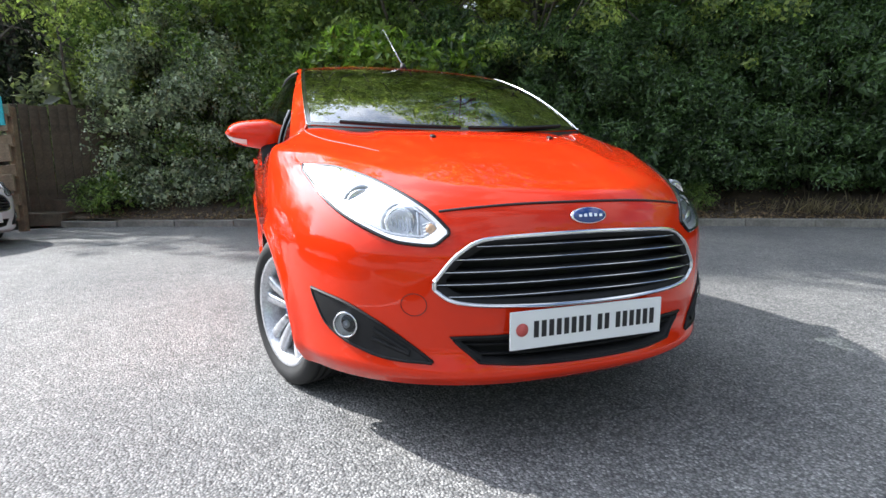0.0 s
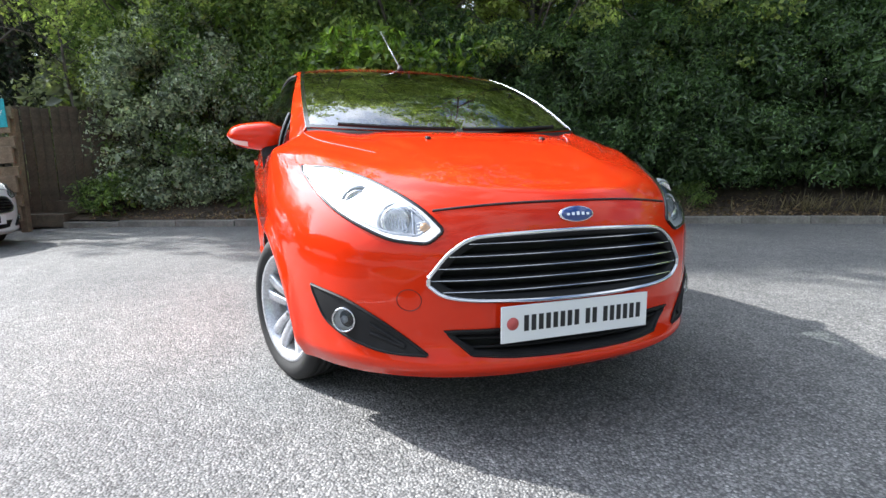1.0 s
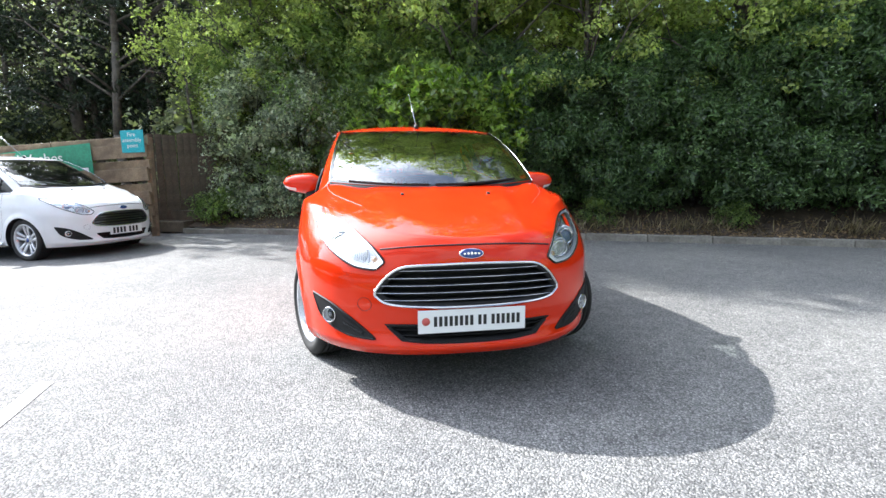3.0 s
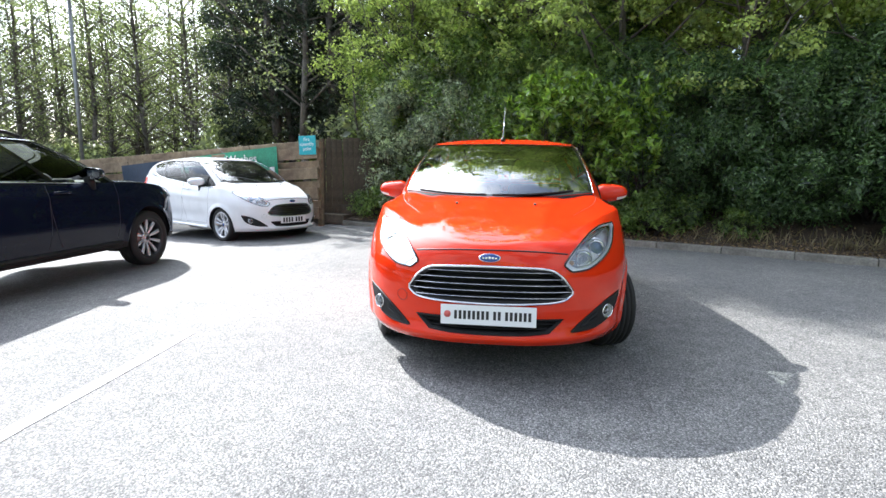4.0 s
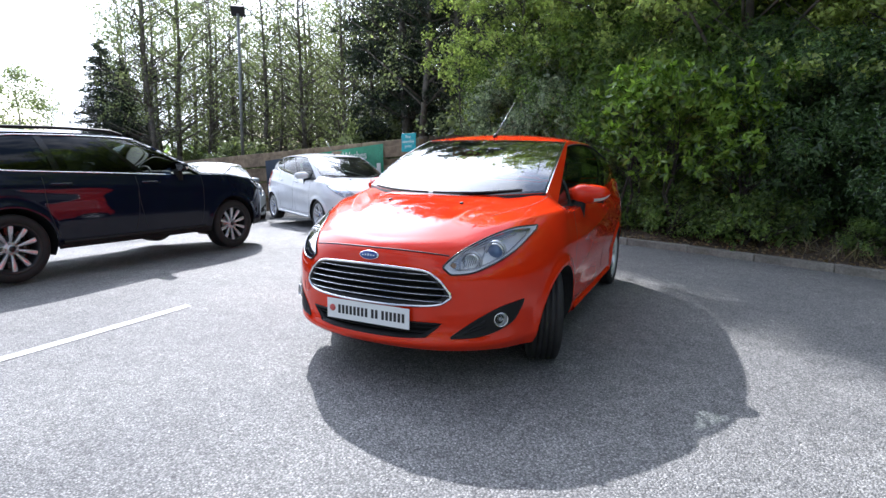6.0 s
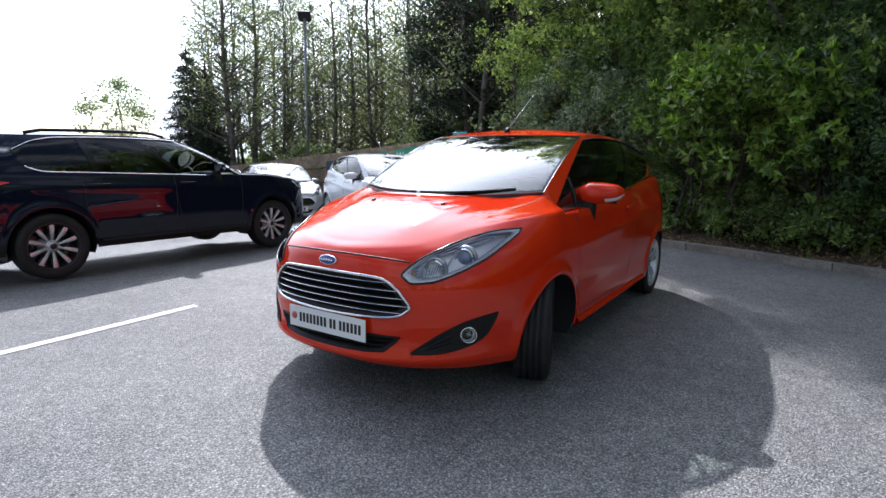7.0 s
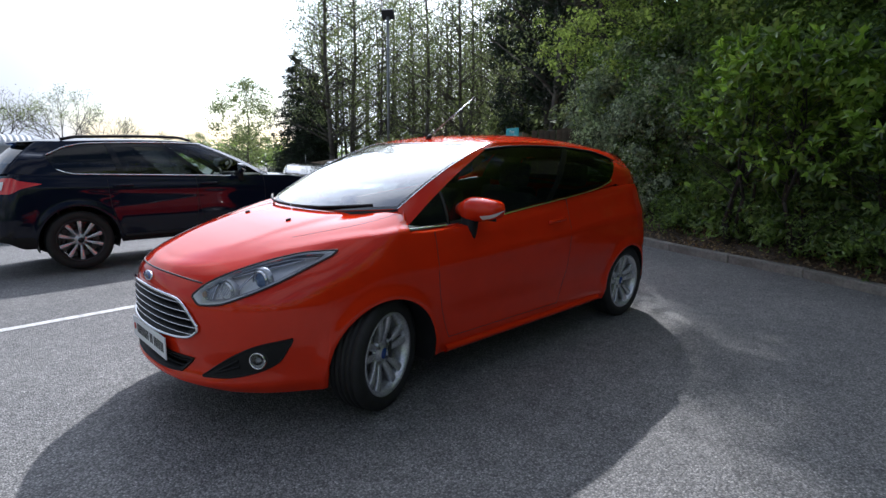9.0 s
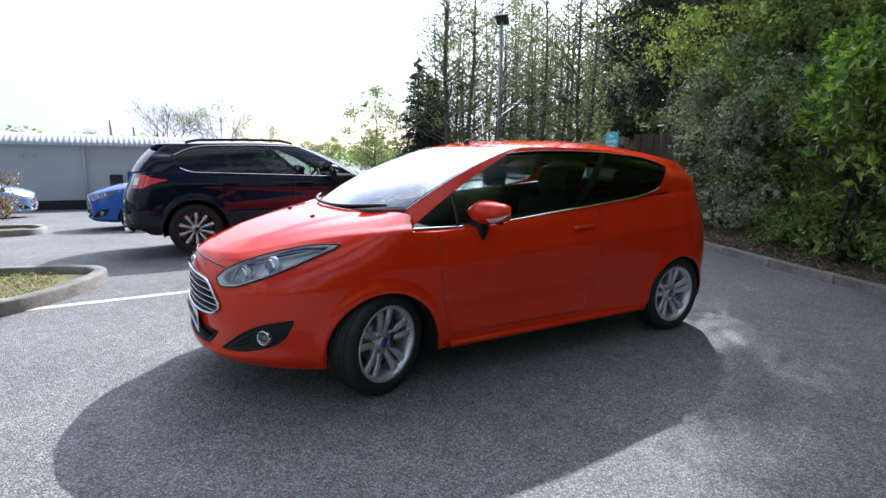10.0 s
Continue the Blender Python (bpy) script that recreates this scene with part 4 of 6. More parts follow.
        cols.append([(x, y, z + 0.004), (x, y + 0.10, z - 0.012), (x, y + 0.19, z - 0.030), (x, y + 0.20, z - 0.040), (x, y + 0.10, z - 0.045)])
    mesh_part("rear_spoiler", *strip_between(cols), paint, car)
    # front shut line and badge
    pts = [hull.front(x, 0.748 - 0.022 * abs(x / 0.42) ** 2.5, 0.001) for x in np.linspace(-0.42, 0.42, 41)]
    mesh_part("shut_line", *wire(pts, 0.0042), INK, car)
    b = hull.front(0, 0.708, 0.004)
    badge = new("badge")
    badge.parent = car
    badge.matrix_basis = Matrix.Translation(b) @ Matrix.Rotation(radians(-14), 4, "X")
    for nm, k, d, mt in (("badge_rim", 1.0, 0.0, CHROME), ("badge_face", 0.9, 0.003, BADGE_BLUE)):
        v, f = lathe([(-0.002, 1.0), (0.003, 1.0), (0.005, 0.94), (0.006, 0.0)], 40)
        mesh_part(nm, [(0.060 * k * p[1], -p[0] - d, 0.0245 * k * p[2]) for p in v], f, mt, badge)
    bm = bmesh.new()
    for k in range(5):
        box(bm, 0.010, 0.002, 0.011 - 0.002 * abs(k - 2), pose(-0.034 + 0.017 * k, -0.0105, -0.005))
    part("badge_mark", bm, CHROME, badge)
    number_plate(car, hull, 0.395, marks)
    # tow eye cover
    ring = [hull.front(-0.50 + 0.032 * math.cos(a), 0.466 + 0.032 * math.sin(a), 0.001) for a in (2 * math.pi * i / 32 for i in range(33))]
    mesh_part("tow_eye_cover", *wire(ring, 0.0009), INK, car)
    # aerial
    bm = bmesh.new()
    tube(bm, (0, 1.04, 1.412), (0, 1.06, 1.452), 0.024, 0.012, 12)
    part("aerial_foot", bm, BLACK_PLASTIC, car, smooth=True)
    bm = bmesh.new()
    tube(bm, (0, 1.055, 1.44), (0, 1.515, 1.75), 0.0032, 0.002, 8)
    part("aerial", bm, LAMP_GREY, car, smooth=True)
    for y, st in ((0.0, steer), (2.489, 0.0)):
        for x in (0.735, -0.735):
            wheel(car, x, y, 0.295, st, rim_r=0.208)
    cabin_inside(car, 0.30, 0.94, 0.64, 1.15, 2.0)
    return car


red = hatchback("red_hatchback", "glossy orange-red three-door hatchback with chrome grille, parked on asphalt", Matrix(), RED_PAINT, False, 20.0)
paper = thing("paper_sheet", "pale blue-white paper lying on the dashboard behind the windscreen", "paper")
bm = bmesh.new()
box(bm, 0.24, 0.15, 0.002, pose(-0.42, 0.20, 0.935, -6, 4, 12))
part("sheet", bm, PLATE_WHITE, paper)

white_pose = Matrix.Translation((-4.44, 5.60, -0.11)) @ Matrix.Rotation(radians(61), 4, "Z")
white = hatchback("white_hatchback", "glossy white five-door hatchback parked facing the car park by the fence", white_pose, WHITE_PAINT, True, 0.0, "number")

ESTATE = Hull(
    nose=[(0.25, -0.86), (0.32, -0.93), (0.45, -0.94), (0.65, -0.95), (0.85, -0.93), (0.95, -0.86), (1.02, -0.66), (1.08, -0.4)],
    tail=[(0.3, 3.50), (0.45, 3.58), (0.7, 3.57), (0.9, 3.50), (1.15, 3.38)],
    width=[(0.2, 0.85), (0.33, 0.895), (0.45, 0.918), (0.6, 0.922), (0.75, 0.915), (0.87, 0.905), (1.0, 0.875), (1.1, 0.845)],
    corner_f=[(0.2, 2.9), (0.8, 2.7), (1.0, 2.2)], corner_r=[(0.2, 3.4), (1.1, 3.0)], ya=0.1, yb=3.2,
    shoulder=[(0, 0.92), (0.4, 0.93), (0.7, 0.97), (1.0, 1.01), (1.3, 1.035), (1.6, 1.06), (2.0, 1.09), (3, 1.10)],
    bottom=[(0, 0.30), (0.6, 0.30), (1, 0.28), (2, 0.28), (2.3, 0.36), (3, 0.40)], base=2.745, arch=(0.40, 0.33), crease=(0.86, 0.03))
ESTATE_CABIN = Cabin(
    low=[(0, 0.18, 1.06), (0.74, 0.36, 1.04), (0.83, 0.42, 1.0), (0.80, 3.12, 1.08), (0.73, 3.36, 1.10), (0, 3.45, 1.08)],
    high=[(0, 1.15, 1.475), (0.58, 1.22, 1.46), (0.62, 1.32, 1.47), (0.60, 2.84, 1.46), (0.55, 3.02, 1.46), (0, 3.12, 1.47)],
    belt=[(0, 1.0), (0.3, 1.03), (0.7, 1.06), (1, 1.08)], roof=[(1.1, 1.47), (1.5, 1.51), (2.4, 1.52), (2.85, 1.505), (3.12, 1.47)],
    dlo_low=[(0, 0.03), (0.85, 0.05), (0.94, 0.20), (1, 0.55)], dlo_high=[(0, 0.93), (0.8, 0.90), (0.93, 0.80), (1, 0.55)])


def estate(name, label, m, paint):
    car = thing(name, label, "car", m, "cars in the car park")
    hull, cab = ESTATE, ESTATE_CABIN
    edge = curve_of([(-1, 0.40), (0.0, 0.36), (1.4, 0.34), (2.7, 0.36), (3.9, 0.50)])
    doors = [(0.50, 1.42, 0.40), (1.42, 2.42, 0.40)]
    body_wall(hull, car, paint, doors, lambda y: edge(y))
    bonnet(hull, car, paint, [(-0.86, 0.922), (-0.75, 0.965), (-0.5, 1.01), (-0.2, 1.04), (0.2, 1.06)], 1.13, (0.18, 0.36, 0.74), 0.0, 0.0, 0.10)
    cab.build(car, paint, [0.33, 0.68], PRIVACY_GLASS, SIDE_GLASS, seal=BLACK_PLASTIC)
    underside(hull, car, 0.6)
    for s in (1, -1):
        cols = []
        for i in range(61):
            u = 1.08 + 1.92 * i / 60
            zs = hull.shoulder(u)
            x, y = hull.at(u, zs)
            k = 1 - hull.inset(u) / max(0.3, x)
            y -= hull.inset(u) * max(0, u - 2)
            cols.append([(s * x * k, y, zs), (s * max(0, x - 0.08), y - 0.08 * max(0, u - 2), zs + 0.012), (s * max(0, x - 0.14), y - 0.16 * max(0, u - 2), zs)])
        mesh_part("window_ledge", *strip_between(cols), paint, car)
        for y0, y1, z0 in doors:
            for ye, sl in ((y0, 0.06), (y1, -0.10)):
                pts = [hull.side(ye + sl * (1 - q) ** 3, z0 + (1.02 - z0) * q, -0.0015) for q in (i / 14 for i in range(15))]
                mesh_part("shut_line", *wire([(s * p.x, p.y, p.z) for p in pts], 0.004), INK, car)
            h = hull.side(y1 - 0.15, 0.93, 0.02)
            bm = bmesh.new()
            box(bm, 0.026, 0.22, 0.03, pose(s * h.x, h.y, h.z), 0.01)
            part("door_handle", bm, paint, car, smooth=True)
        pts = [cab.edge(cab.high, "side", t) + Vector((-0.03, 0, 0.035 * min(1, 8 * t, 8 * (1 - t)))) for t in np.linspace(0.03, 0.97, 40)]
        mesh_part("roof_rail", *wire([(s * p.x, p.y, p.z + 0.012) for p in pts], 0.018, 8), BLACK_PLASTIC, car)
        pts = [cab.point("side", t, cab.limits("side", t)[1]) + Vector((0.006, 0, 0.006)) for t in np.linspace(0, 1, 41)]
        mesh_part("window_trim", *wire([(s * p.x, p.y, p.z) for p in pts], 0.007), CHROME, car)
        def lamp_sheet(u0, u1, f0, f1, out):
            cols = []
            for u in np.linspace(u0, u1, 16):
                k = min(1.0, max(0.0, (u - 1.95) / 0.22)) ** 0.7
                zl, zh = 0.985 - 0.10 * k, 0.99 + 0.065 * k
                cols.append([(s * (hull.at(u, z)[0] + out), hull.at(u, z)[1] + out, z) for z in np.linspace(zl + (zh - zl) * f0, zl + (zh - zl) * f1, 8)])
            return strip_between(cols)

        tail = mesh_part("tail_lamp", *lamp_sheet(1.95, 2.55, 0.0, 1.0, 0.006), TAIL_RED, car, "red and clear wrap-round tail lamp")
        mesh_part("clear_lens", *lamp_sheet(2.34, 2.53, 0.25, 0.75, 0.010), LED_WHITE, tail)
        hl, hh = [(0.46, 0.80), (0.65, 0.79), (0.80, 0.85)], [(0.46, 0.84), (0.65, 0.90), (0.80, 0.93)]
        mesh_part("headlamp", *strip_between(front_patch(hull, hl, hh, 0.006, 14, 5, s)), LAMP_SILVER, car)
        mesh_part("lamp_cover", *strip_between(front_patch(hull, hl, hh, 0.016, 14, 5, s)), CLEAR_GLASS, car)
        door_mirror(car, paint, 0.86, 0.78, 1.12, s)
        pts = [hull.side(0.5 + 1.8 * q, 0.345, 0.01) for q in np.linspace(0, 1, 14)]
        mesh_part("door_moulding", *wire([(s * p.x, p.y, p.z) for p in pts], 0.025, 8), BLACK_PLASTIC, car)
        bm = bmesh.new()
        tube(bm, (s * 0.55, 3.46, 0.33), (s * 0.55, 3.57, 0.33), 0.04, 0.04, 16)
        part("exhaust_tip", bm, CHROME, car, smooth=True)
    sheet = front_patch(hull, [(-0.42, 0.62), (0, 0.58), (0.42, 0.62)], [(-0.46, 0.82), (0, 0.84), (0.46, 0.82)], 0.005, 24, 6)
    mesh_part("grille", *strip_between(sheet), GLOSS_BLACK, car)
    cols = [[(x, 3.09 - 0.08 * (abs(x) / 0.55) ** 2 + 0.05 * j, 1.475 - 0.004 * j - 0.015 * (abs(x) / 0.55) ** 2) for j in range(4)] for x in np.linspace(-0.55, 0.55, 20)]
    mesh_part("roof_spoiler", *strip_between(cols), paint, car)
    number_plate(car, hull, 0.5, "number")
    for y in (0.0, 2.745):
        for x in (0.79, -0.79):
            wheel(car, x, y, 0.336, 0.0, "dark", 0.235, 0.225)
    cabin_inside(car, 0.62, 1.06, 0.68, 1.55, 2.5)
    return car


estate_car = estate("dark_blue_estate_car", "dark navy estate car with roof rails and two-tone alloy wheels", pose(-5.24, 2.39, -0.07, 0, 1.5, 180), NAVY_PAINT)

# ---- ground ----
spread = [0.0]
while spread[-1] < 700:
    spread.append(spread[-1] + max(0.5, spread[-1] * 0.22))
axis = [-v for v in reversed(spread[1:])] + spread
axis_x = sorted(set(axis + [-2.8, -3.1, -3.4, -3.7, -4.2, -4.8]))
cols = [[(x, y, max(-1.15, ground_z(x, y))) for y in axis] for x in axis_x]
me = make_mesh("ground", *strip_between(cols), ASPHALT)
tagged(new("ground", me), "pale worn chip-seal asphalt of a car park, sloping gently", "ground", kind="structure")

KERB_LINE = [(-4.0, 7.58), (-3.5, 7.36), (-2.2, 6.72), (-1.1, 6.18), (0.2, 5.66), (1.3, 5.36), (2.6, 4.80), (3.9, 4.18), (5.5, 3.45), (6.8, 2.78), (9.0, 1.5), (14.0, -1.8)]
kerb_y = curve_of(KERB_LINE)
cols = []
for x in np.linspace(-60, 40, 201):
    y0 = kerb_y(min(14.0, max(-4.0, x))) + (0.7 * (-4.0 - x) if x < -4 else 0) + 0.1
    if x > 14:
        y0 -= 0.66 * (x - 14)
    col = []
    for d in (0.0, 0.15, 0.5, 1.0, 2.0, 4.0, 8.0, 16.0, 40.0, 90.0):
        h = 0.085 + 0.62 * min(1.0, d / 2.0) ** 1.2 + 0.05 * noise.noise(Vector((x * 0.7, d * 0.9, 0))) * min(1, d * 3)
        col.append((x + 0.42 * d, y0 + 0.9 * d, h + (max(-1.15, ground_z(x, y0)) if x < -4 else 0)))
    cols.append(col)
tagged(new("planting_bed", make_mesh("planting_bed", *strip_between(cols), SOIL)), "dark soil bank with leaf litter behind the kerb", "soil", kind="structure")

kerb = thing("kerb", "weathered concrete kerb stones edging the car park", "kerb", kind="structure")
bm = bmesh.new()
box(bm, 0.895, 0.125, 0.20, pose(0, 0, -0.10), 0.012)
stone_mesh = bpy.data.meshes.new("kerb_stone")
bmesh.ops.recalc_face_normals(bm, faces=bm.faces)
bm.to_mesh(stone_mesh)
bm.free()
stone_mesh.materials.append(KERB_STONE)
rng = random.Random(4)
x = -3.5
while x < 13:
    dx = 0.9
    for _ in range(3):
        dx = 0.903 / math.hypot(1, (kerb_y(x + dx) - kerb_y(x)) / dx)
    y, y2 = kerb_y(x), kerb_y(x + dx)
    stone = new("kerb_stone", stone_mesh)
    stone.parent = kerb
    stone.matrix_basis = pose(x + dx / 2, (y + y2) / 2 + 0.06, rng.uniform(-0.006, 0.006) + ground_z(x, y), 0, 0, math.degrees(math.atan2(y2 - y, dx)) + rng.uniform(-0.5, 0.5))
    x += dx

# bay line
line = [(-2.06, -2.1), (-2.09, -1.7), (-2.11, -1.2), (-2.14, -0.65), (-2.17, -0.22)]
cols = [[(x - 0.042, y, 0.0045 + ground_z(x, y)), (x + 0.042, y, 0.0045 + ground_z(x, y))] for x, y in line]
tagged(new("bay_line", make_mesh("bay_line", *strip_between(cols), LINE_PAINT)), "worn white painted parking bay line on asphalt", "road marking", kind="structure")


# ---- plants ----
def leaf_mesh(name, pos, nrm, size, aspect, material, rng, fold=0.25, way=None):
    """Many small folded leaves, one island each."""
    n = len(pos)
    nrm = nrm / np.linalg.norm(nrm, axis=1, keepdims=True)
    ref = rng.normal(size=(n, 3))
    a = np.cross(nrm, ref) if way is None else way
    a /= np.linalg.norm(a, axis=1, keepdims=True)
    b = np.cross(nrm, a)
    s = (np.broadcast_to(size, n) * rng.uniform(0.6, 1.3, n))[:, None]
    w = s * aspect * 0.5
    v = np.stack([pos - a * s * 0.5, pos + b * w + nrm * s * fold * 0.5 - a * s * 0.05, pos + a * s * 0.5 - nrm * s * fold * 0.4, pos - b * w + nrm * s * fold * 0.5 - a * s * 0.05], 1).reshape(-1, 3)
    i = np.arange(n)[:, None] * 4
    f = np.concatenate([i + np.array([[0, 1, 2]]), i + np.array([[0, 2, 3]])], 1).reshape(-1)
    me = bpy.data.meshes.new(name)
    me.vertices.add(len(v))
    me.vertices.foreach_set("co", v.astype(np.float32).ravel())
    me.loops.add(len(f))
    me.loops.foreach_set("vertex_index", f.astype(np.int32))
    me.polygons.add(len(f) // 3)
    me.polygons.foreach_set("loop_start", np.arange(0, len(f), 3, dtype=np.int32))
    me.update(calc_edges=True)
    me.materials.append(material)
    return me


def cloud(rng, blobs, n, shell=0.35):
    """Places and facings of n leaves round ellipsoid clumps (x, y, z, rx, ry, rz)."""
    blobs = np.array(blobs)
    area = (blobs[:, 3] * blobs[:, 4] + blobs[:, 3] * blobs[:, 5] + blobs[:, 4] * blobs[:, 5])
    k = rng.choice(len(blobs), n, p=area / area.sum())
    d = rng.normal(size=(n, 3))
    d /= np.linalg.norm(d, axis=1, keepdims=True)
    r = 1 - shell * rng.uniform(0, 1, n) ** 1.5 + 0.10 * rng.normal(size=n)
    pos = blobs[k, :3] + d * blobs[k, 3:6] * r[:, None]
    nrm = d + rng.normal(size=(n, 3)) * 0.55 + np.array([0, 0, 0.45])
    return pos, nrm


def clumps(rng, height, radius, n, low=0.1, size=(0.25, 0.5), flat=0.8):
    """Clumps spread through an upright, uneven crown."""
    out = []
    for _ in range(n):
        z = low + (height - low) * rng.uniform(0, 1)
        f = (z - low) / (height - low)
        prof = math.sqrt(max(0.08, 1 - (2 * f - 0.85) ** 2 / 1.4))
        a, r = rng.uniform(0, 2 * math.pi), radius * prof * math.sqrt(rng.uniform(0.1, 1))
        s = rng.uniform(*size)
        out.append((r * math.cos(a), r * math.sin(a), z, s, s, s * flat))
        if rng.uniform(0, 1) < 0.55:
            r, s = radius * prof * rng.uniform(0.95, 1.3), s * rng.uniform(0.3, 0.5)
            out.append((r * math.cos(a), r * math.sin(a), z + rng.uniform(-0.2, 0.3), s, s, s * 1.3))
    return out


def limbs(bm, rng, base, height, r, n, reach, first=0.4, lean=0.1, sides=8):
    """A tapered, slightly bent trunk with limbs."""
    pts = [Vector(base)]
    for i in range(6):
        pts.append(pts[-1] + Vector((rng.uniform(-lean, lean), rng.uniform(-lean, lean), height / 6)))
    for i in range(6):
        tube(bm, pts[i], pts[i + 1], r * (1 - i / 6.6), r * (1 - (i + 1) / 6.6), sides)
    for _ in range(n):
        f = rng.uniform(first, 0.97)
        i = min(5, int(f * 6))
        p = pts[i].lerp(pts[i + 1], f * 6 - i)
        a = rng.uniform(0, 2 * math.pi)
        ln = reach * (1.1 - f * 0.7) * rng.uniform(0.6, 1.2)
        q = p + Vector((math.cos(a) * ln, math.sin(a) * ln, ln * rng.uniform(0.3, 0.9)))
        tube(bm, p, q, r * 0.35 * (1.15 - f), r * 0.12, 5)
        e = q + Vector((math.cos(a + 0.5) * ln * 0.5, math.sin(a + 0.5) * ln * 0.5, ln * 0.35))
        tube(bm, q, e, r * 0.12, r * 0.04, 4)
        e = q + Vector((math.cos(a - 0.7) * ln * 0.45, math.sin(a - 0.7) * ln * 0.45, ln * 0.1))
        tube(bm, q, e, r * 0.10, r * 0.03, 4)
    return pts


DARK_BARK = mottled("dark_stem_bark", (0.02, 0.016, 0.012), (0.06, 0.05, 0.038), 8.0, 0.9, 0.8, 0.01)
BARK = mottled("grey_brown_bark", (0.07, 0.06, 0.05), (0.22, 0.195, 0.165), 6.0, 0.9, 0.8, 0.02)
LEAF_HEDGE = leaf_material("dark_hedge_leaf", (0.018, 0.042, 0.02), (0.145, 0.24, 0.095), 0.42, 0.32)
LEAF_LAUREL = leaf_material("laurel_leaf", (0.05, 0.10, 0.017), (0.26, 0.39, 0.075), 0.42, 0.25)
LEAF_PALE = leaf_material("variegated_leaf", (0.07, 0.10, 0.06), (0.42, 0.48, 0.34), 0.30, 0.3)
LEAF_SPRING = leaf_material("spring_leaf", (0.16, 0.215, 0.07), (0.44, 0.51, 0.19), 0.6)
LEAF_WOOD = leaf_material("pale_woodland_leaf", (0.08, 0.10, 0.065), (0.25, 0.285, 0.165), 0.48)
LEAF_MID = leaf_material("mid_green_leaf", (0.06, 0.11, 0.035), (0.22, 0.31, 0.095), 0.52)
LEAF_PINE = leaf_material("pine_needles", (0.008, 0.02, 0.010), (0.03, 0.055, 0.022), 0.12)


def bush(name, label, seed, height, radius, n_clumps, n_leaves, size, aspect, leaf, low=0.05, clump=(0.25, 0.5), category="shrub"):
    rng, rnd = np.random.default_rng(seed), random.Random(seed)
    ob = thing(name, label, category)
    bm = bmesh.new()
    for _ in range(4):
        limbs(bm, rnd, (rnd.uniform(-0.15, 0.15), rnd.uniform(-0.15, 0.15), -0.1), height * 0.8, 0.035, 9, radius * 0.8, 0.15, radius * 0.09, 6)
    part("stem", bm, DARK_BARK, ob, smooth=True)
    own = clumps(rnd, height, radius, n_clumps, low, clump)
    pos, nrm = cloud(rng, own, n_leaves)
    core = n_leaves // 6
    pos2, nrm2 = cloud(rng, [(b[0] * 0.8, b[1] * 0.8, b[2], b[3] * 0.7, b[4] * 0.7, b[5] * 0.7) for b in own], core, 0.9)
    sizes = np.concatenate([np.full(n_leaves, size), np.full(core, size * 2.6)])
    crown = new("crown", leaf_mesh("crown", np.concatenate([pos, pos2]), np.concatenate([nrm, nrm2]), sizes, aspect, leaf, rng))
    crown.parent = ob
    return ob


def tree(name, label, seed, height, trunk_r, crown_low, radius, n_clumps, n_leaves, size, aspect, leaf, reach, n_limbs, clump=(0.35, 0.8), flat=0.6):
    rng, rnd = np.random.default_rng(seed), random.Random(seed)
    ob = thing(name, label, "tree")
    bm = bmesh.new()
    limbs(bm, rnd, (0, 0, -0.2), height, trunk_r, n_limbs, reach, max(0.2, crown_low / height * 0.9), 0.14)
    part("trunk", bm, BARK, ob, smooth=True)
    if n_leaves:
        pos, nrm = cloud(rng, clumps(rnd, height * 1.03, radius, n_clumps, crown_low, clump, flat), n_leaves, 0.9)
        crown = new("crown", leaf_mesh("crown", pos, nrm, size, aspect, leaf, rng))
        crown.parent = ob
    return ob


def at(x, y, turn=0.0, scale=1.0, z=None):
    return Matrix.Translation((x, y, 0.2 + max(-1.15, ground_z(x, y)) if z is None else z)) @ Matrix.Rotation(radians(turn), 4, "Z") @ Matrix.Scale(scale, 4)


def plant(first, spots):
    """Sets a plant at the first spot and copies of it at the others."""
    tagged(first, group=first.name.split(".")[0].replace("_", " ") + "s of one planting")
    first.matrix_basis = at(*spots[0])
    for p in spots[1:]:
        c = copy_thing(first, at(*p[:3]))
        s = p[3] if len(p) > 3 else 1.0
        c.scale = (s, s, s)


def spray(rng, blobs, n, per, size, reach):
    """Whorls of long leaves at the ends of twigs: places, facings and pointings."""
    tips, out = cloud(rng, blobs, n, 0.25)
    out = out / np.linalg.norm(out, axis=1, keepdims=True)
    out = np.repeat(out, per, 0)
    way = out * 0.5 + rng.normal(size=(n * per, 3)) * 0.75
    way /= np.linalg.norm(way, axis=1, keepdims=True)
    pos = np.repeat(tips, per, 0) + way * size * reach
    side = np.cross(way, out + rng.normal(size=way.shape) * 0.2)
    return pos, np.cross(side, way), way


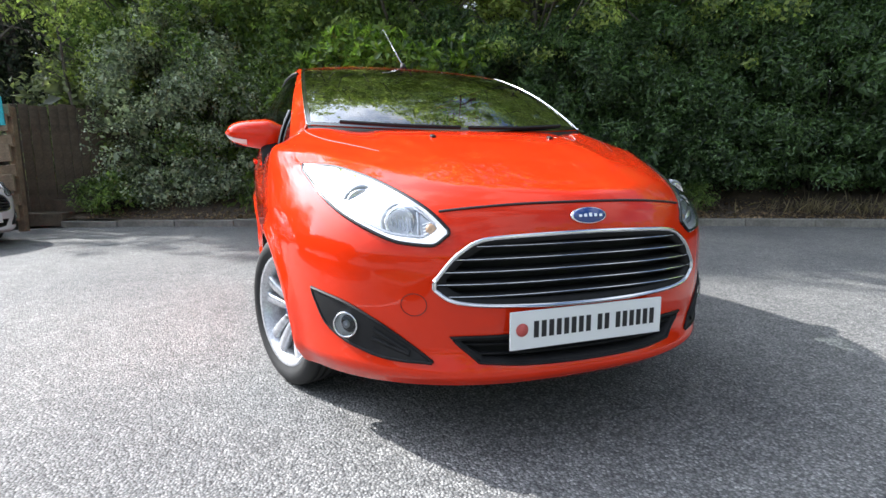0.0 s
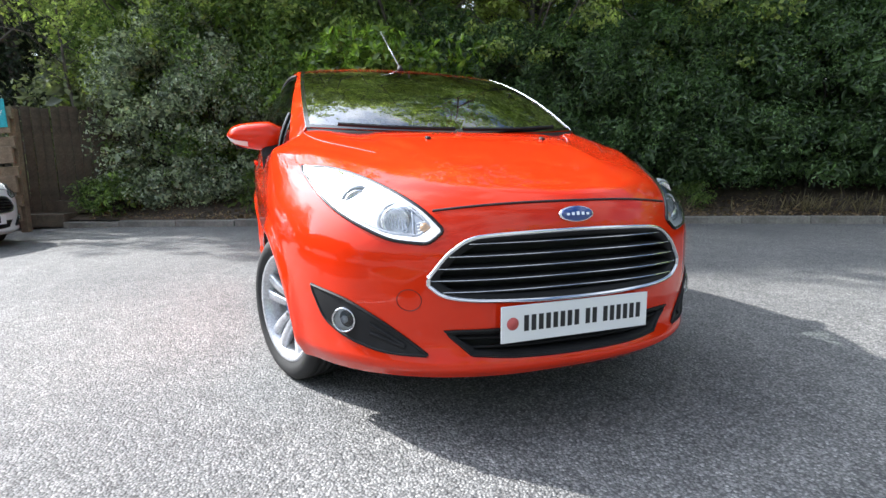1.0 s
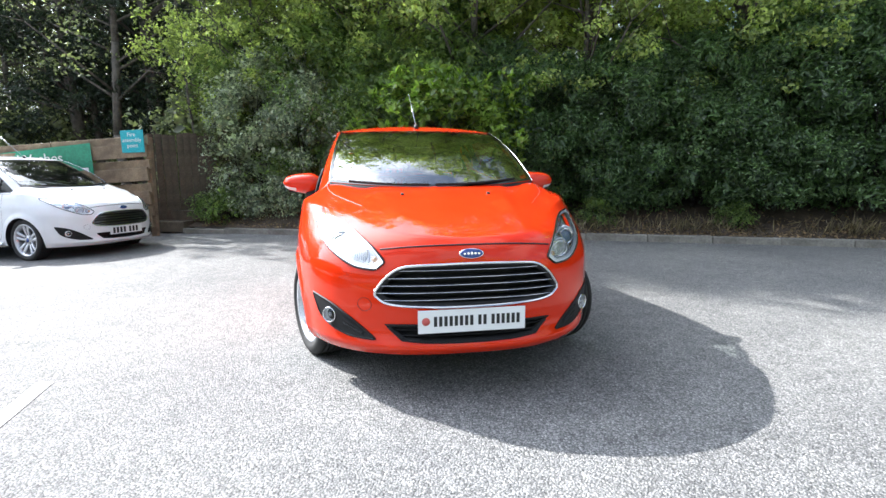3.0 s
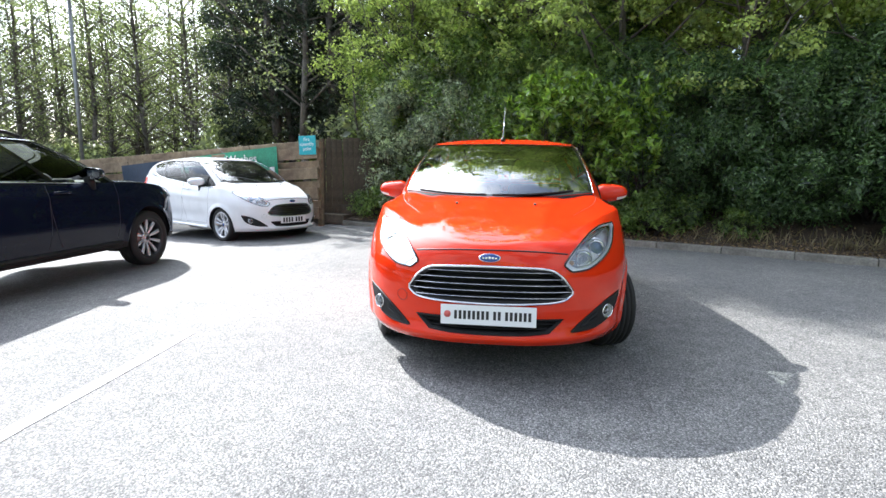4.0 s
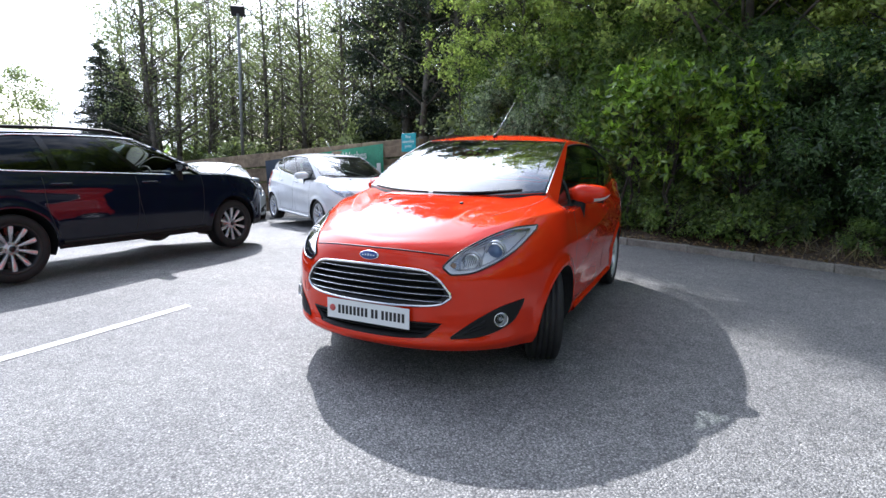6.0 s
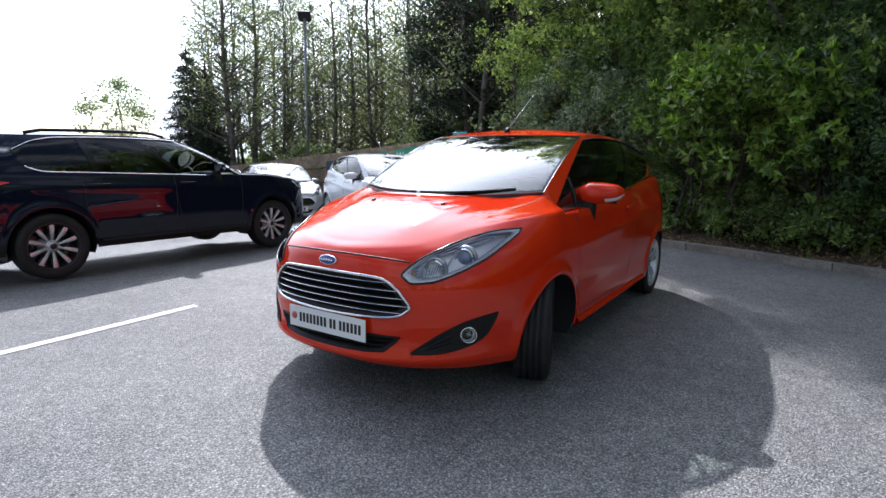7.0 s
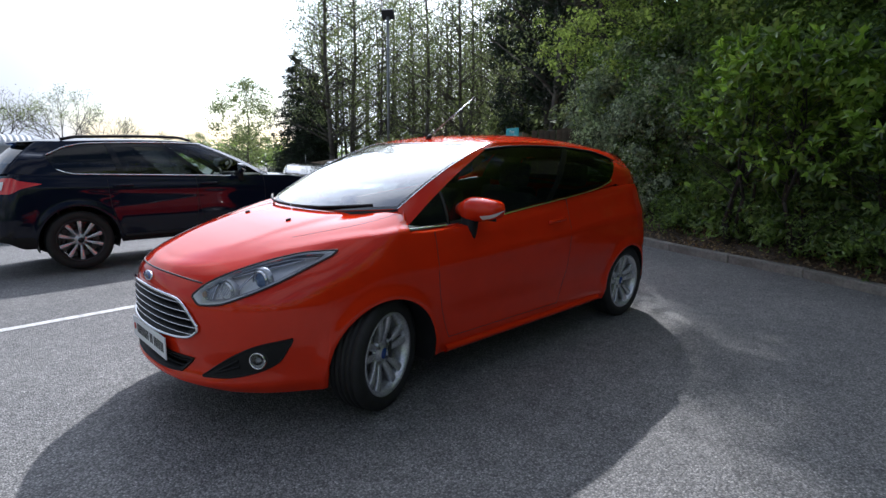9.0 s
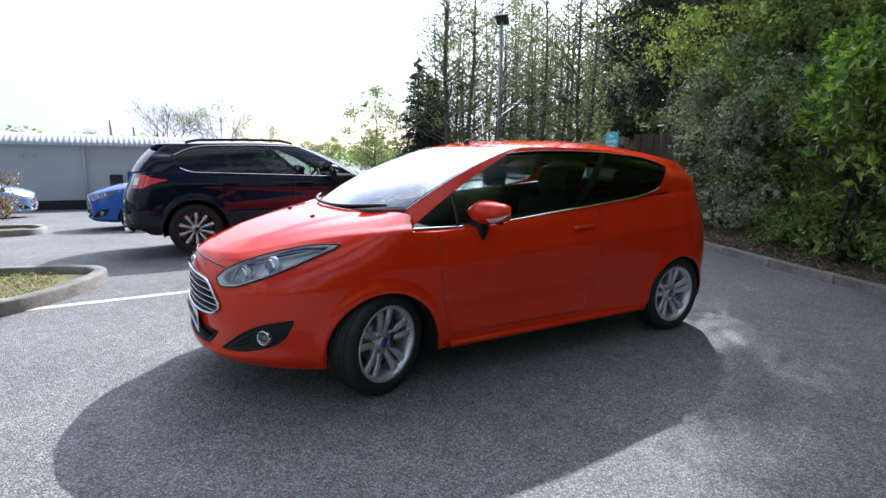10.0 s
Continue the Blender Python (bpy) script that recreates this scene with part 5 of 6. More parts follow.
def conifer(name, label, seed, height, radius, n_leaves, leaf):
    """A spire of drooping, layered boughs."""
    rng, rnd = np.random.default_rng(seed), random.Random(seed)
    ob = thing(name, label, "tree")
    bm, blobs = bmesh.new(), []
    tube(bm, (0, 0, -0.2), (0, 0, height), 0.14, 0.02, 8)
    z = 0.6
    while z < height * 0.97:
        r = radius * (1 - z / height) ** 0.8 * rnd.uniform(0.75, 1.15)
        turn = rnd.uniform(0, 6.3)
        for i in range(6):
            a = turn + i * 1.05 + rnd.uniform(-0.25, 0.25)
            ln = r * rnd.uniform(0.7, 1.1) + 0.1
            h = z + rnd.uniform(-0.22, 0.22)
            tube(bm, (0, 0, h), (math.cos(a) * ln, math.sin(a) * ln, h - ln * 0.15), 0.03, 0.008, 4)
            for f in (0.4, 0.72, 1.0):
                w = 0.10 + 0.24 * ln * (1.15 - f)
                blobs.append((math.cos(a) * ln * f, math.sin(a) * ln * f, h - ln * 0.15 * f, w, w, w * 0.9))
        z += rnd.uniform(0.2, 0.32)
    part("trunk", bm, DARK_BARK, ob)
    pos, nrm = cloud(rng, blobs, n_leaves, 0.8)
    crown = new("crown", leaf_mesh("crown", pos, nrm, 0.15, 0.22, leaf, rng))
    crown.parent = ob
    return ob


hedge = bush("evergreen_hedge_bush", "dense dark green evergreen bush behind the kerb", 11, 3.0, 1.1, 160, 28000, 0.062, 0.34, LEAF_HEDGE, 0.32, (0.16, 0.38))
plant(hedge, [(3.1, 6.0, 0, 0.92), (4.2, 5.5, 70, 0.98), (5.3, 5.0, 130, 1.0), (6.4, 4.5, 200, 1.08), (7.5, 3.9, 260, 1.1), (8.8, 3.2, 20, 1.15), (10.0, 2.5, 90, 1.25), (11.2, 1.6, 150, 1.3), (9.6, 4.9, 220, 1.5), (4.9, 6.6, 40, 1.15), (7.2, 5.6, 310, 1.25), (2.5, 6.9, 190, 1.05)])
# bushes out of view, added to darken reflections and low sky light
unseen_hedge = bush("evergreen_hedge_bush", "tall dark green evergreen bush, unseen, added beyond the car park to darken reflections", 17, 4.4, 1.5, 120, 7000, 0.16, 0.45, LEAF_HEDGE, 0.3, (0.35, 0.7))
plant(unseen_hedge, [(12.6, 0.6, 20), (14.0, -0.4, 80), (15.6, -1.5, 140), (17.4, -2.7, 200), (19.4, -4.0, 260), (21.6, -5.5, 320), (24.0, -7.2, 20), (26.5, -10.0, 60), (28.0, -13.5, 100), (28.5, -17.0, 140), (28.0, -20.5, 180), (25.0, -24.0, 220), (20.0, -25.5, 260), (15.0, -26.0, 300), (10.0, -26.0, 340)])
fill = bush("dark_shrub", "dark green leafy shrub in the shade behind the kerb", 12, 3.1, 1.1, 110, 15000, 0.065, 0.5, LEAF_MID, 0.1, (0.2, 0.42))
plant(fill, [(0.2, 7.6, 0, 1.05), (-1.0, 8.4, 60, 1.2), (1.4, 7.3, 140, 1.1), (-2.4, 9.4, 200, 1.25), (-0.2, 9.6, 280, 1.4), (2.0, 9.0, 30, 1.4), (4.2, 7.8, 70, 0.9), (6.2, 7.0, 160, 0.9), (8.2, 6.4, 250, 0.95), (1.0, 6.75, 100, 0.5), (1.9, 6.4, 210, 0.5), (0.2, 7.0, 320, 0.5)])


def laurel_bush(seed, height, radius, whorls):
    """A loose shrub whose twigs end in whorls of long glossy leaves."""
    rng, rnd = np.random.default_rng(seed), random.Random(seed)
    ob = thing("laurel_bush", "bright green laurel with long glossy leaves overhanging the kerb", "shrub")
    bm = bmesh.new()
    for _ in range(4):
        limbs(bm, rnd, (rnd.uniform(-0.2, 0.2), rnd.uniform(-0.1, 0.3), -0.1), height * 0.85, 0.03, 10, radius * 0.9, 0.3, radius * 0.1, 6)
    part("stem", bm, DARK_BARK, ob, smooth=True)
    blobs = [(rnd.uniform(-1, 1) * radius, rnd.uniform(-0.75, 0.6) * radius * 0.8, height * rnd.uniform(0.42, 1.0), 0.30, 0.30, 0.20) for _ in range(34)]
    pos, nrm, way = spray(rng, blobs, whorls, 8, 0.14, 0.5)
    crown = new("crown", leaf_mesh("crown", pos, nrm, 0.15, 0.42, LEAF_LAUREL, rng, 0.22, way))
    crown.parent = ob
    return ob


plant(laurel_bush(13, 2.45, 1.0, 240), [(1.35, 5.75, 0), (0.55, 6.25, 120, 1.0), (1.9, 5.6, 235, 0.85)])
pale = bush("variegated_shrub", "tall grey-green variegated shrub behind the kerb", 14, 3.0, 1.0, 110, 15000, 0.052, 0.6, LEAF_PALE, 0.15, (0.16, 0.36))
plant(pale, [(-2.1, 7.9, 0), (-1.2, 7.5, 80, 0.85), (-1.7, 8.6, 150, 1.1)])
low_plant = bush("low_weeds", "low green weeds and brambles along the kerb", 15, 0.55, 0.5, 30, 1800, 0.055, 0.4, LEAF_MID, 0.02, (0.1, 0.2))
plant(low_plant, [(2.2, 5.55, 0, 1.1), (1.7, 5.85, 90), (-2.9, 7.6, 40), (3.5, 5.0, 200, 0.7), (5.4, 4.2, 20, 0.6), (-0.6, 6.9, 120), (0.9, 6.25, 60, 1.2), (0.3, 6.55, 200, 1.3), (1.35, 6.1, 300, 1.3), (2.7, 5.75, 140, 1.2), (-0.2, 6.8, 20, 1.2)])

spring = tree("broadleaf_tree", "spring-green broadleaf tree with layered leafy branches", 21, 7.4, 0.13, 2.6, 2.4, 150, 15000, 0.10, 0.6, LEAF_SPRING, 2.2, 30, (0.22, 0.62), 0.38)
# spots from (13.5, 2.6) on are unseen, added to cut sky fill and reflections
plant(spring, [(1.9, 7.7, 200), (4.5, 7.4, 300, 1.5), (7.0, 6.2, 60, 1.15), (9.6, 5.2, 150, 1.2), (-2.3, 9.1, 30, 0.78), (-0.6, 12.6, 130, 2.0), (2.2, 12.4, 220, 1.9), (0.4, 9.0, 10, 0.95), (5.4, 11.6, 310, 1.35), (8.0, 9.8, 40, 1.4), (3.0, 9.8, 120, 1.5), (0.2, 10.8, 70, 1.6), (3.7, 6.3, 240, 0.78), (6.3, 5.2, 20, 0.82), (10.4, 8.8, 250, 1.5), (13.5, 2.6, 80, 1.2), (17.0, 0.2, 160, 1.2), (21.0, -2.4, 240, 1.3), (25.0, -5.0, 320, 1.3), (29.0, -9.0, 40, 1.3), (31.0, -15.0, 100, 1.3), (31.0, -21.0, 200, 1.3), (27.0, -26.0, 30, 1.4), (21.0, -28.0, 80, 1.4), (15.0, -29.0, 140, 1.4), (9.0, -29.0, 190, 1.4), (3.0, -29.0, 250, 1.4), (-3.0, -30.0, 300, 1.4), (-9.0, -31.0, 350, 1.4)])
slim = tree("slender_woodland_tree", "slender pale-barked woodland tree with sparse spring leaves", 22, 12.0, 0.12, 2.6, 1.8, 150, 4200, 0.09, 0.6, LEAF_WOOD, 1.8, 60, (0.3, 0.8), 0.5)
slim2 = tree("slender_woodland_tree", "slender dark woodland tree with thin spring leaves", 23, 11.0, 0.10, 2.6, 1.5, 110, 2600, 0.085, 0.6, LEAF_WOOD, 1.6, 56, (0.3, 0.7), 0.5)
pine = tree("pine_tree", "tall dark pine with a dense needle crown", 24, 11.5, 0.18, 2.0, 2.1, 170, 26000, 0.15, 0.22, LEAF_PINE, 1.8, 26, (0.3, 0.6))
rnd = random.Random(77)
spots = []
while len(spots) < 200:
    x, y = rnd.uniform(-32, 7), rnd.uniform(10, 36)
    if y + 1.2 > -(x - 3.45) * 0.55 and (x < -13 or y > 6.6 - 0.95 * (x + 3.9) + 2.2) and all(math.hypot(x - p[0], y - p[1]) > 1.25 for p in spots):
        if rnd.random() < 0.85 and any(-7 < x + 0.91 * k < 1.5 and -4 < y - 0.94 * k < 4.0 for k in (4, 6, 8, 10, 12)):
            continue
        spots.append((x, y, rnd.uniform(0, 360), rnd.uniform(0.8, 1.15)))
plant(slim, spots[0::2])
plant(slim2, spots[1::2])
plant(pine, [(-5.4, 12.2, 0), (-7.3, 12.9, 90, 1.05), (-6.4, 14.8, 200, 1.15), (-8.6, 15.2, 280, 1.0)])
spruce = conifer("spruce_tree", "dark blue-green spruce at the edge of the wood", 30, 7.2, 2.5, 20000, LEAF_PINE)
plant(spruce, [(-22.4, 12.5, 0), (-20.9, 12.4, 100, 0.85), (-23.8, 14.4, 200, 0.9)])
under = bush("woodland_shrub", "leafy green woodland shrub behind the fence", 16, 2.6, 1.5, 70, 4200, 0.12, 0.55, LEAF_WOOD, 0.1, (0.25, 0.55))
spots = []
while len(spots) < 34:
    x, y = rnd.uniform(-30, 4), rnd.uniform(9.5, 26)
    if y + 1.2 > -(x - 3.45) * 0.52 and (x < -13 or y > 6.6 - 0.95 * (x + 3.9) + 1.9):
        spots.append((x, y, rnd.uniform(0, 360), rnd.uniform(0.6, 1.2)))
plant(under, spots)
small = tree("young_green_tree", "young rounded green tree beyond the parked cars", 25, 5.6, 0.10, 1.2, 1.8, 60, 9000, 0.12, 0.6, LEAF_WOOD, 1.5, 18, (0.45, 0.9), 0.7)
plant(small, [(-34.9, 15.4, 0, 1.2), (-38.0, 16.6, 120, 0.7), (-42.0, 14.5, 40, 0.6)])


def bare_tree(label, seed, height, leaves):
    """A tree in bud: a trunk that forks again and again into fine twigs."""
    rng, rnd = np.random.default_rng(seed), random.Random(seed)
    ob = thing("bare_tree", label, "tree")
    bm, tips = bmesh.new(), []

    def fork(p, way, ln, r, depth):
        q = p + way * ln
        tube(bm, p, q, r, r * 0.72, 6 if depth > 4 else 3)
        if depth == 0:
            tips.append(q)
            return
        for _ in range(2 if depth < 5 else 3):
            turn = Vector((rnd.uniform(-1, 1), rnd.uniform(-1, 1), rnd.uniform(-0.35, 0.6))) * 0.8
            fork(q, (way + turn).normalized(), ln * rnd.uniform(0.68, 0.9), max(0.009, r * 0.66), depth - 1)

    fork(Vector((0, 0, -0.2)), Vector((0.03, 0.02, 1)), height * 0.24, height * 0.015, 7)
    part("trunk", bm, BARK, ob)
    k = rng.integers(0, len(tips), leaves)
    pos = np.array([tuple(t) for t in tips])[k] + rng.normal(size=(leaves, 3)) * 0.18
    crown = new("crown", leaf_mesh("crown", pos, rng.normal(size=(leaves, 3)), 0.10, 0.6, LEAF_WOOD, rng))
    crown.parent = ob
    return ob


plant(bare_tree("bare spring tree with fine twigs against the sky", 26, 6.6, 500), [(-42.6, 2.6, 0, 1.0), (-41.7, 8.6, 100, 0.8), (-44.0, 13.9, 20, 0.55)])
plant(bare_tree("slender tree in pale first leaf against the sky", 27, 7.0, 2600), [(-42.2, 6.1, 0, 0.95), (-41.0, 12.4, 220, 0.55), (-46.0, -3.5, 90, 0.55)])
young = tree("slender_young_tree", "slender young tree with yellow-green leaves beside the board fence", 28, 4.6, 0.045, 1.75, 0.75, 20, 800, 0.10, 0.6, LEAF_SPRING, 0.9, 14, (0.12, 0.3))
plant(young, [(-3.3, 8.5, 0)])
dry = bush("brown_shrub", "low brown twiggy shrub with dry leaves on a kerbed island", 29, 1.15, 0.7, 40, 2600, 0.05, 0.5, leaf_material("dry_brown_leaf", (0.09, 0.05, 0.035), (0.26, 0.17, 0.12), 0.3), 0.05, (0.12, 0.25))
plant(dry, [(-10.5, -3.75, 0), (-10.8, -4.9, 120, 0.9)])

# fallen leaves and dry stalks on the bank
rng = np.random.default_rng(52)
n = 5200
along, up = rng.uniform(-3.2, 11.0, n), np.abs(rng.normal(size=n)) * 0.42 + 0.04
lie = np.array([kerb_y(x) for x in along]) + 0.1
pos = np.stack([along + 0.42 * up, lie + 0.9 * up, 0.095 + 0.62 * np.minimum(1.0, up / 2.0) ** 1.2], 1)
nrm = rng.normal(size=(n, 3)) * 0.6 + np.array([0, -0.2, 1.0])
LITTER = leaf_material("dry_leaf_litter", (0.07, 0.045, 0.028), (0.26, 0.18, 0.10), 0.2, 0.7)
tagged(new("leaf_litter", leaf_mesh("leaf_litter", pos, nrm, 0.055, 0.55, LITTER, rng)), "brown fallen leaves lying on the soil bank", "leaves", kind="stuff")
n = 750
mid = rng.choice(np.array([3.3, 4.6, 6.6, 7.4, 8.3]), n)
along, up = mid + rng.normal(size=n) * 0.35, np.abs(rng.normal(size=n)) * 0.2 + 0.06
pos = np.stack([along + 0.42 * up, np.array([kerb_y(x) for x in along]) + 0.1 + 0.9 * up, 0.20 + 0.3 * up], 1)
way = rng.normal(size=(n, 3)) * 0.45 + np.array([0, -0.25, 1.0])
way /= np.linalg.norm(way, axis=1, keepdims=True)
nrm = np.cross(way, rng.normal(size=(n, 3)))
STRAW = leaf_material("dry_grass_blade", (0.10, 0.078, 0.045), (0.26, 0.215, 0.13), 0.3, 0.6)
tagged(new("dry_grass", leaf_mesh("dry_grass", pos, nrm, 0.22, 0.035, STRAW, rng, 0.1, way)), "dry straw-coloured grass tufts on the bank by the kerb", "grass", kind="stuff")

# distant woods all round, broken towards the low sky; unseen part added for reflections
rng = np.random.default_rng(31)
blobs = []
for i in range(420):
    a = rng.uniform(0, 2 * math.pi)
    deg = math.degrees(a)
    tall = 4.2 if 140 < deg < 215 else 8.0
    r = rng.uniform(75, 110)
    h = tall * rng.uniform(0.5, 1.1)
    blobs.append((r * math.cos(a), r * math.sin(a), h * 0.45 - 1.0, 3.5, 3.5, h * 0.55))
pos, nrm = cloud(rng, blobs, 60000, 0.6)
tagged(new("distant_woods", leaf_mesh("distant_woods", pos, nrm, 0.75, 0.7, LEAF_MID, rng)), "distant belt of green trees round the site", "trees", kind="stuff")

# ---- fence, sign and banner ----
TIMBER = mottled("weathered_timber", (0.15, 0.105, 0.07), (0.36, 0.27, 0.175), 4.0, 0.85, 0.6, 0.006)
DARK_TIMBER = mottled("dark_timber", (0.06, 0.047, 0.034), (0.15, 0.12, 0.085), 5.0, 0.9, 0.6, 0.006)
BANNER_GREEN = mottled("banner_green", (0.02, 0.24, 0.13), (0.03, 0.30, 0.17), 2.0, 0.5, 0.1, 0.01)
BANNER_NAVY = mottled("banner_navy", (0.015, 0.03, 0.07), (0.02, 0.05, 0.09), 2.0, 0.5, 0.1, 0.01)
SIGN_TEAL = mottled("sign_teal", (0.02, 0.40, 0.46), (0.03, 0.46, 0.52), 3.0, 0.4, 0.05, 0.002)
WHITE_PRINT = mat("white_print", (0.80, 0.80, 0.79), 0.5)
GALVANISED = mottled("galvanised_steel", (0.22, 0.235, 0.24), (0.34, 0.355, 0.36), 5.0, 0.5, 0.1, 0.002, metal=0.6)
FENCE = Matrix.Translation((-3.84, 7.09, 0)) @ Matrix.Rotation(math.atan2(0.24, -0.97), 4, "Z")
FALL = math.tan(radians(3.6))


def on_fence(x, y, z, ry=0.0):
    """A place on the fence, which steps down with the slope of the ground."""
    return Matrix.Translation((x + FALL * z, y, z - FALL * x)) @ Matrix.Rotation(radians(3.6 + ry), 4, "Y")


fence = thing("sleeper_fence", "weathered horizontal timber plank fence with posts", "fence", FENCE, kind="structure")
rnd = random.Random(5)
for bay in range(9):
    for row in range(8):
        bm = bmesh.new()
        box(bm, 1.79, 0.045, 0.165 if row % 2 else 0.235, None, 0.008)
        p = part("plank", bm, TIMBER, fence)
        x = 0.98 + bay * 1.8
        p.matrix_basis = pose(x, (-0.05 if row % 2 else 0.025) + rnd.uniform(-0.006, 0.006), 0.12 + row * 0.207 - FALL * x, rnd.uniform(-1, 1), 3.6 + rnd.uniform(-0.3, 0.3), 0)
    bm = bmesh.new()
    box(bm, 0.10, 0.10, 2.3, pose(0, 0, -0.6), 0.008)
    part("post", bm, TIMBER, fence).matrix_basis = pose(0.14 + bay * 1.8, -0.13, -FALL * bay * 1.8)

boards = thing("board_fence", "dark upright timber board fence behind the steps", "fence", Matrix.Translation((-4.12, 7.74, 0.0)) @ Matrix.Rotation(math.atan2(0.62, 1.5), 4, "Z"), kind="structure")
for i in range(13):
    bm = bmesh.new()
    box(bm, 0.118, 0.022, 1.62 + rnd.uniform(-0.03, 0.03), None, 0.003)
    part("board", bm, DARK_TIMBER, boards).matrix_basis = pose(0.06 + i * 0.122, 0.012 * (i % 2), 0.18, rnd.uniform(-0.8, 0.8), rnd.uniform(-0.8, 0.8), 0)

steps = thing("sleeper_steps", "two low dark timber sleeper steps in front of the board fence", "steps", Matrix.Translation((-4.40, 7.70, 0)) @ Matrix.Rotation(math.atan2(-0.29, 0.82), 4, "Z"), kind="structure")
for i, (d, z, lx) in enumerate(((0.0, 0.0, 0.95), (0.32, 0.18, 1.2))):
    bm = bmesh.new()
    box(bm, lx, 0.34, 0.20, None, 0.012)
    part("sleeper", bm, DARK_TIMBER, steps).matrix_basis = pose(lx / 2 + 0.08 * i, 0.17 + d, z - 0.02)

sign = thing("teal_sign", "small teal sign board with white lettering on the fence", "sign", FENCE)
bm = bmesh.new()
box(bm, 0.41, 0.012, 0.385, None, 0.003)
part("sign_board", bm, SIGN_TEAL, sign).matrix_basis = on_fence(0.215, 0.060, 1.44, -2)
for i, word in enumerate(("Fire", "assembly", "point")):
    text = bpy.data.curves.new("sign_text", "FONT")
    text.body, text.size, text.extrude, text.align_x = word, 0.095, 0.001, "CENTER"
    text.materials.append(WHITE_PRINT)
    words = new("sign_text", text)
    words.parent = sign
    words.matrix_basis = on_fence(0.215, 0.068, 1.72 - 0.095 * i, -2) @ pose(0, 0, 0, 90, 0, 180)

banner = thing("green_banner", "green vinyl banner with white lettering hung on the timber fence", "banner", FENCE)


def banner_at(x, z):
    return (x + FALL * z, 0.058 + 0.018 * math.sin(x * 4.3) * math.sin(z * 3 + x), z - FALL * x)


cols = [[banner_at(x, 0.62 + (1.66 - 0.035 * (x - 1) - 0.62) * j / 10) for j in range(11)] for x in np.linspace(0.98, 4.1, 40)]
mesh_part("banner_sheet", *strip_between(cols), BANNER_GREEN, banner)
cols = [[banner_at(x, 0.62 + (1.66 - 0.035 * (x - 1) - 0.62) * j / 10) for j in range(11)] for x in np.linspace(4.1, 5.6, 20)]
mesh_part("banner_end", *strip_between(cols), BANNER_NAVY, banner, "dark navy end of the banner")
text = bpy.data.curves.new("banner_text", "FONT")
text.body, text.size, text.extrude, text.align_x = "Car Washes", 0.26, 0.002, "CENTER"
text.materials.append(WHITE_PRINT)
words = new("banner_text", text)
words.parent = banner
words.matrix_basis = on_fence(2.15, 0.085, 1.36) @ pose(0, 0, 0, 90, 0, 180)
bm = bmesh.new()
box(bm, 0.8, 0.003, 0.16)
part("letter_bar", bm, WHITE_PRINT, banner).matrix_basis = on_fence(3.4, 0.083, 1.36)
bm = bmesh.new()
box(bm, 0.12, 0.004, 0.26, None, 0.001)
part("banner_tag", bm, WHITE_PRINT, banner).matrix_basis = on_fence(1.12, 0.086, 0.98)

# ---- lamp posts ----
def lamp_post(m, height):
    ob = thing("floodlight_post", "grey steel post with a dark floodlight on top", "street lamp", m, "floodlight posts")
    bm = bmesh.new()
    tube(bm, (0, 0, -0.3), (0, 0, 1.2), 0.085, 0.08, 16)
    tube(bm, (0, 0, 1.2), (0, 0, height), 0.05, 0.045, 16)
    part("post", bm, GALVANISED, ob, smooth=True)
    bm = bmesh.new()
    box(bm, 0.40, 0.12, 0.32, pose(0, 0.10, height - 0.05, 35), 0.02)
    part("floodlight", bm, DARK_ALLOY, ob)
    bm = bmesh.new()
    box(bm, 0.34, 0.012, 0.26, pose(0, 0.10, height - 0.02, 35) @ Matrix.Translation((0, -0.065, 0)))
    part("lamp_glass", bm, LAMP_GREY, ob)
    return ob


lamp_post(Matrix.Translation((-11.75, 9.93, -0.5)) @ Matrix.Rotation(radians(35), 4, "Z"), 6.1)
lamp_post(Matrix.Translation((-23.0, 15.5, -1.1)) @ Matrix.Rotation(radians(35), 4, "Z"), 6.0)

# ---- unit building ----
CLADDING = mat("grey_cladding", (0.58, 0.60, 0.63), 0.45)
to(CLADDING, ramp(CLADDING, noise_tex(CLADDING, 0.6, 5.0), [(0.3, (0.42, 0.44, 0.46)), (0.7, (0.49, 0.51, 0.535))]), "Base Color")
building = thing("industrial_unit", "low pale grey metal unit with a ribbed curved roof edge", "building", Matrix.Translation((-22.5, -30.3, -1.12)), kind="structure")
cols = [[(0.0, y, 0.35), (0.0, y, 2.55)] for y in np.linspace(0, 32.0, 33)]
mesh_part("cladding", *strip_between(cols), CLADDING, building, smooth=False)
cols = []
for i in range(700):
    y = 32.0 * i / 699
    ripple = 0.018 * (1 if (i // 2) % 2 else -1)
    cols.append([(0.22 - (1.1 + ripple) * (1 - math.cos(a)) * 1.0 + ripple * 0.4, y, 2.50 + (0.42 + ripple) * math.sin(a)) for a in (math.pi / 2 * j / 6 for j in range(7))] + [(-14.0, y, 3.1)])
mesh_part("roof", *strip_between(cols), CLADDING, building, smooth=False)
bm = bmesh.new()
box(bm, 0.10, 32.0, 0.36, pose(-0.02, 16.0, 0), 0.01)
part("plinth", bm, DARK_ALLOY, building)
for y in (27.95, 22.0):
    bm = bmesh.new()
    tube(bm, (0.10, y, 0.1), (0.10, y, 2.6), 0.05, 0.05, 10)
    part("downpipe", bm, CLADDING, building, smooth=True)
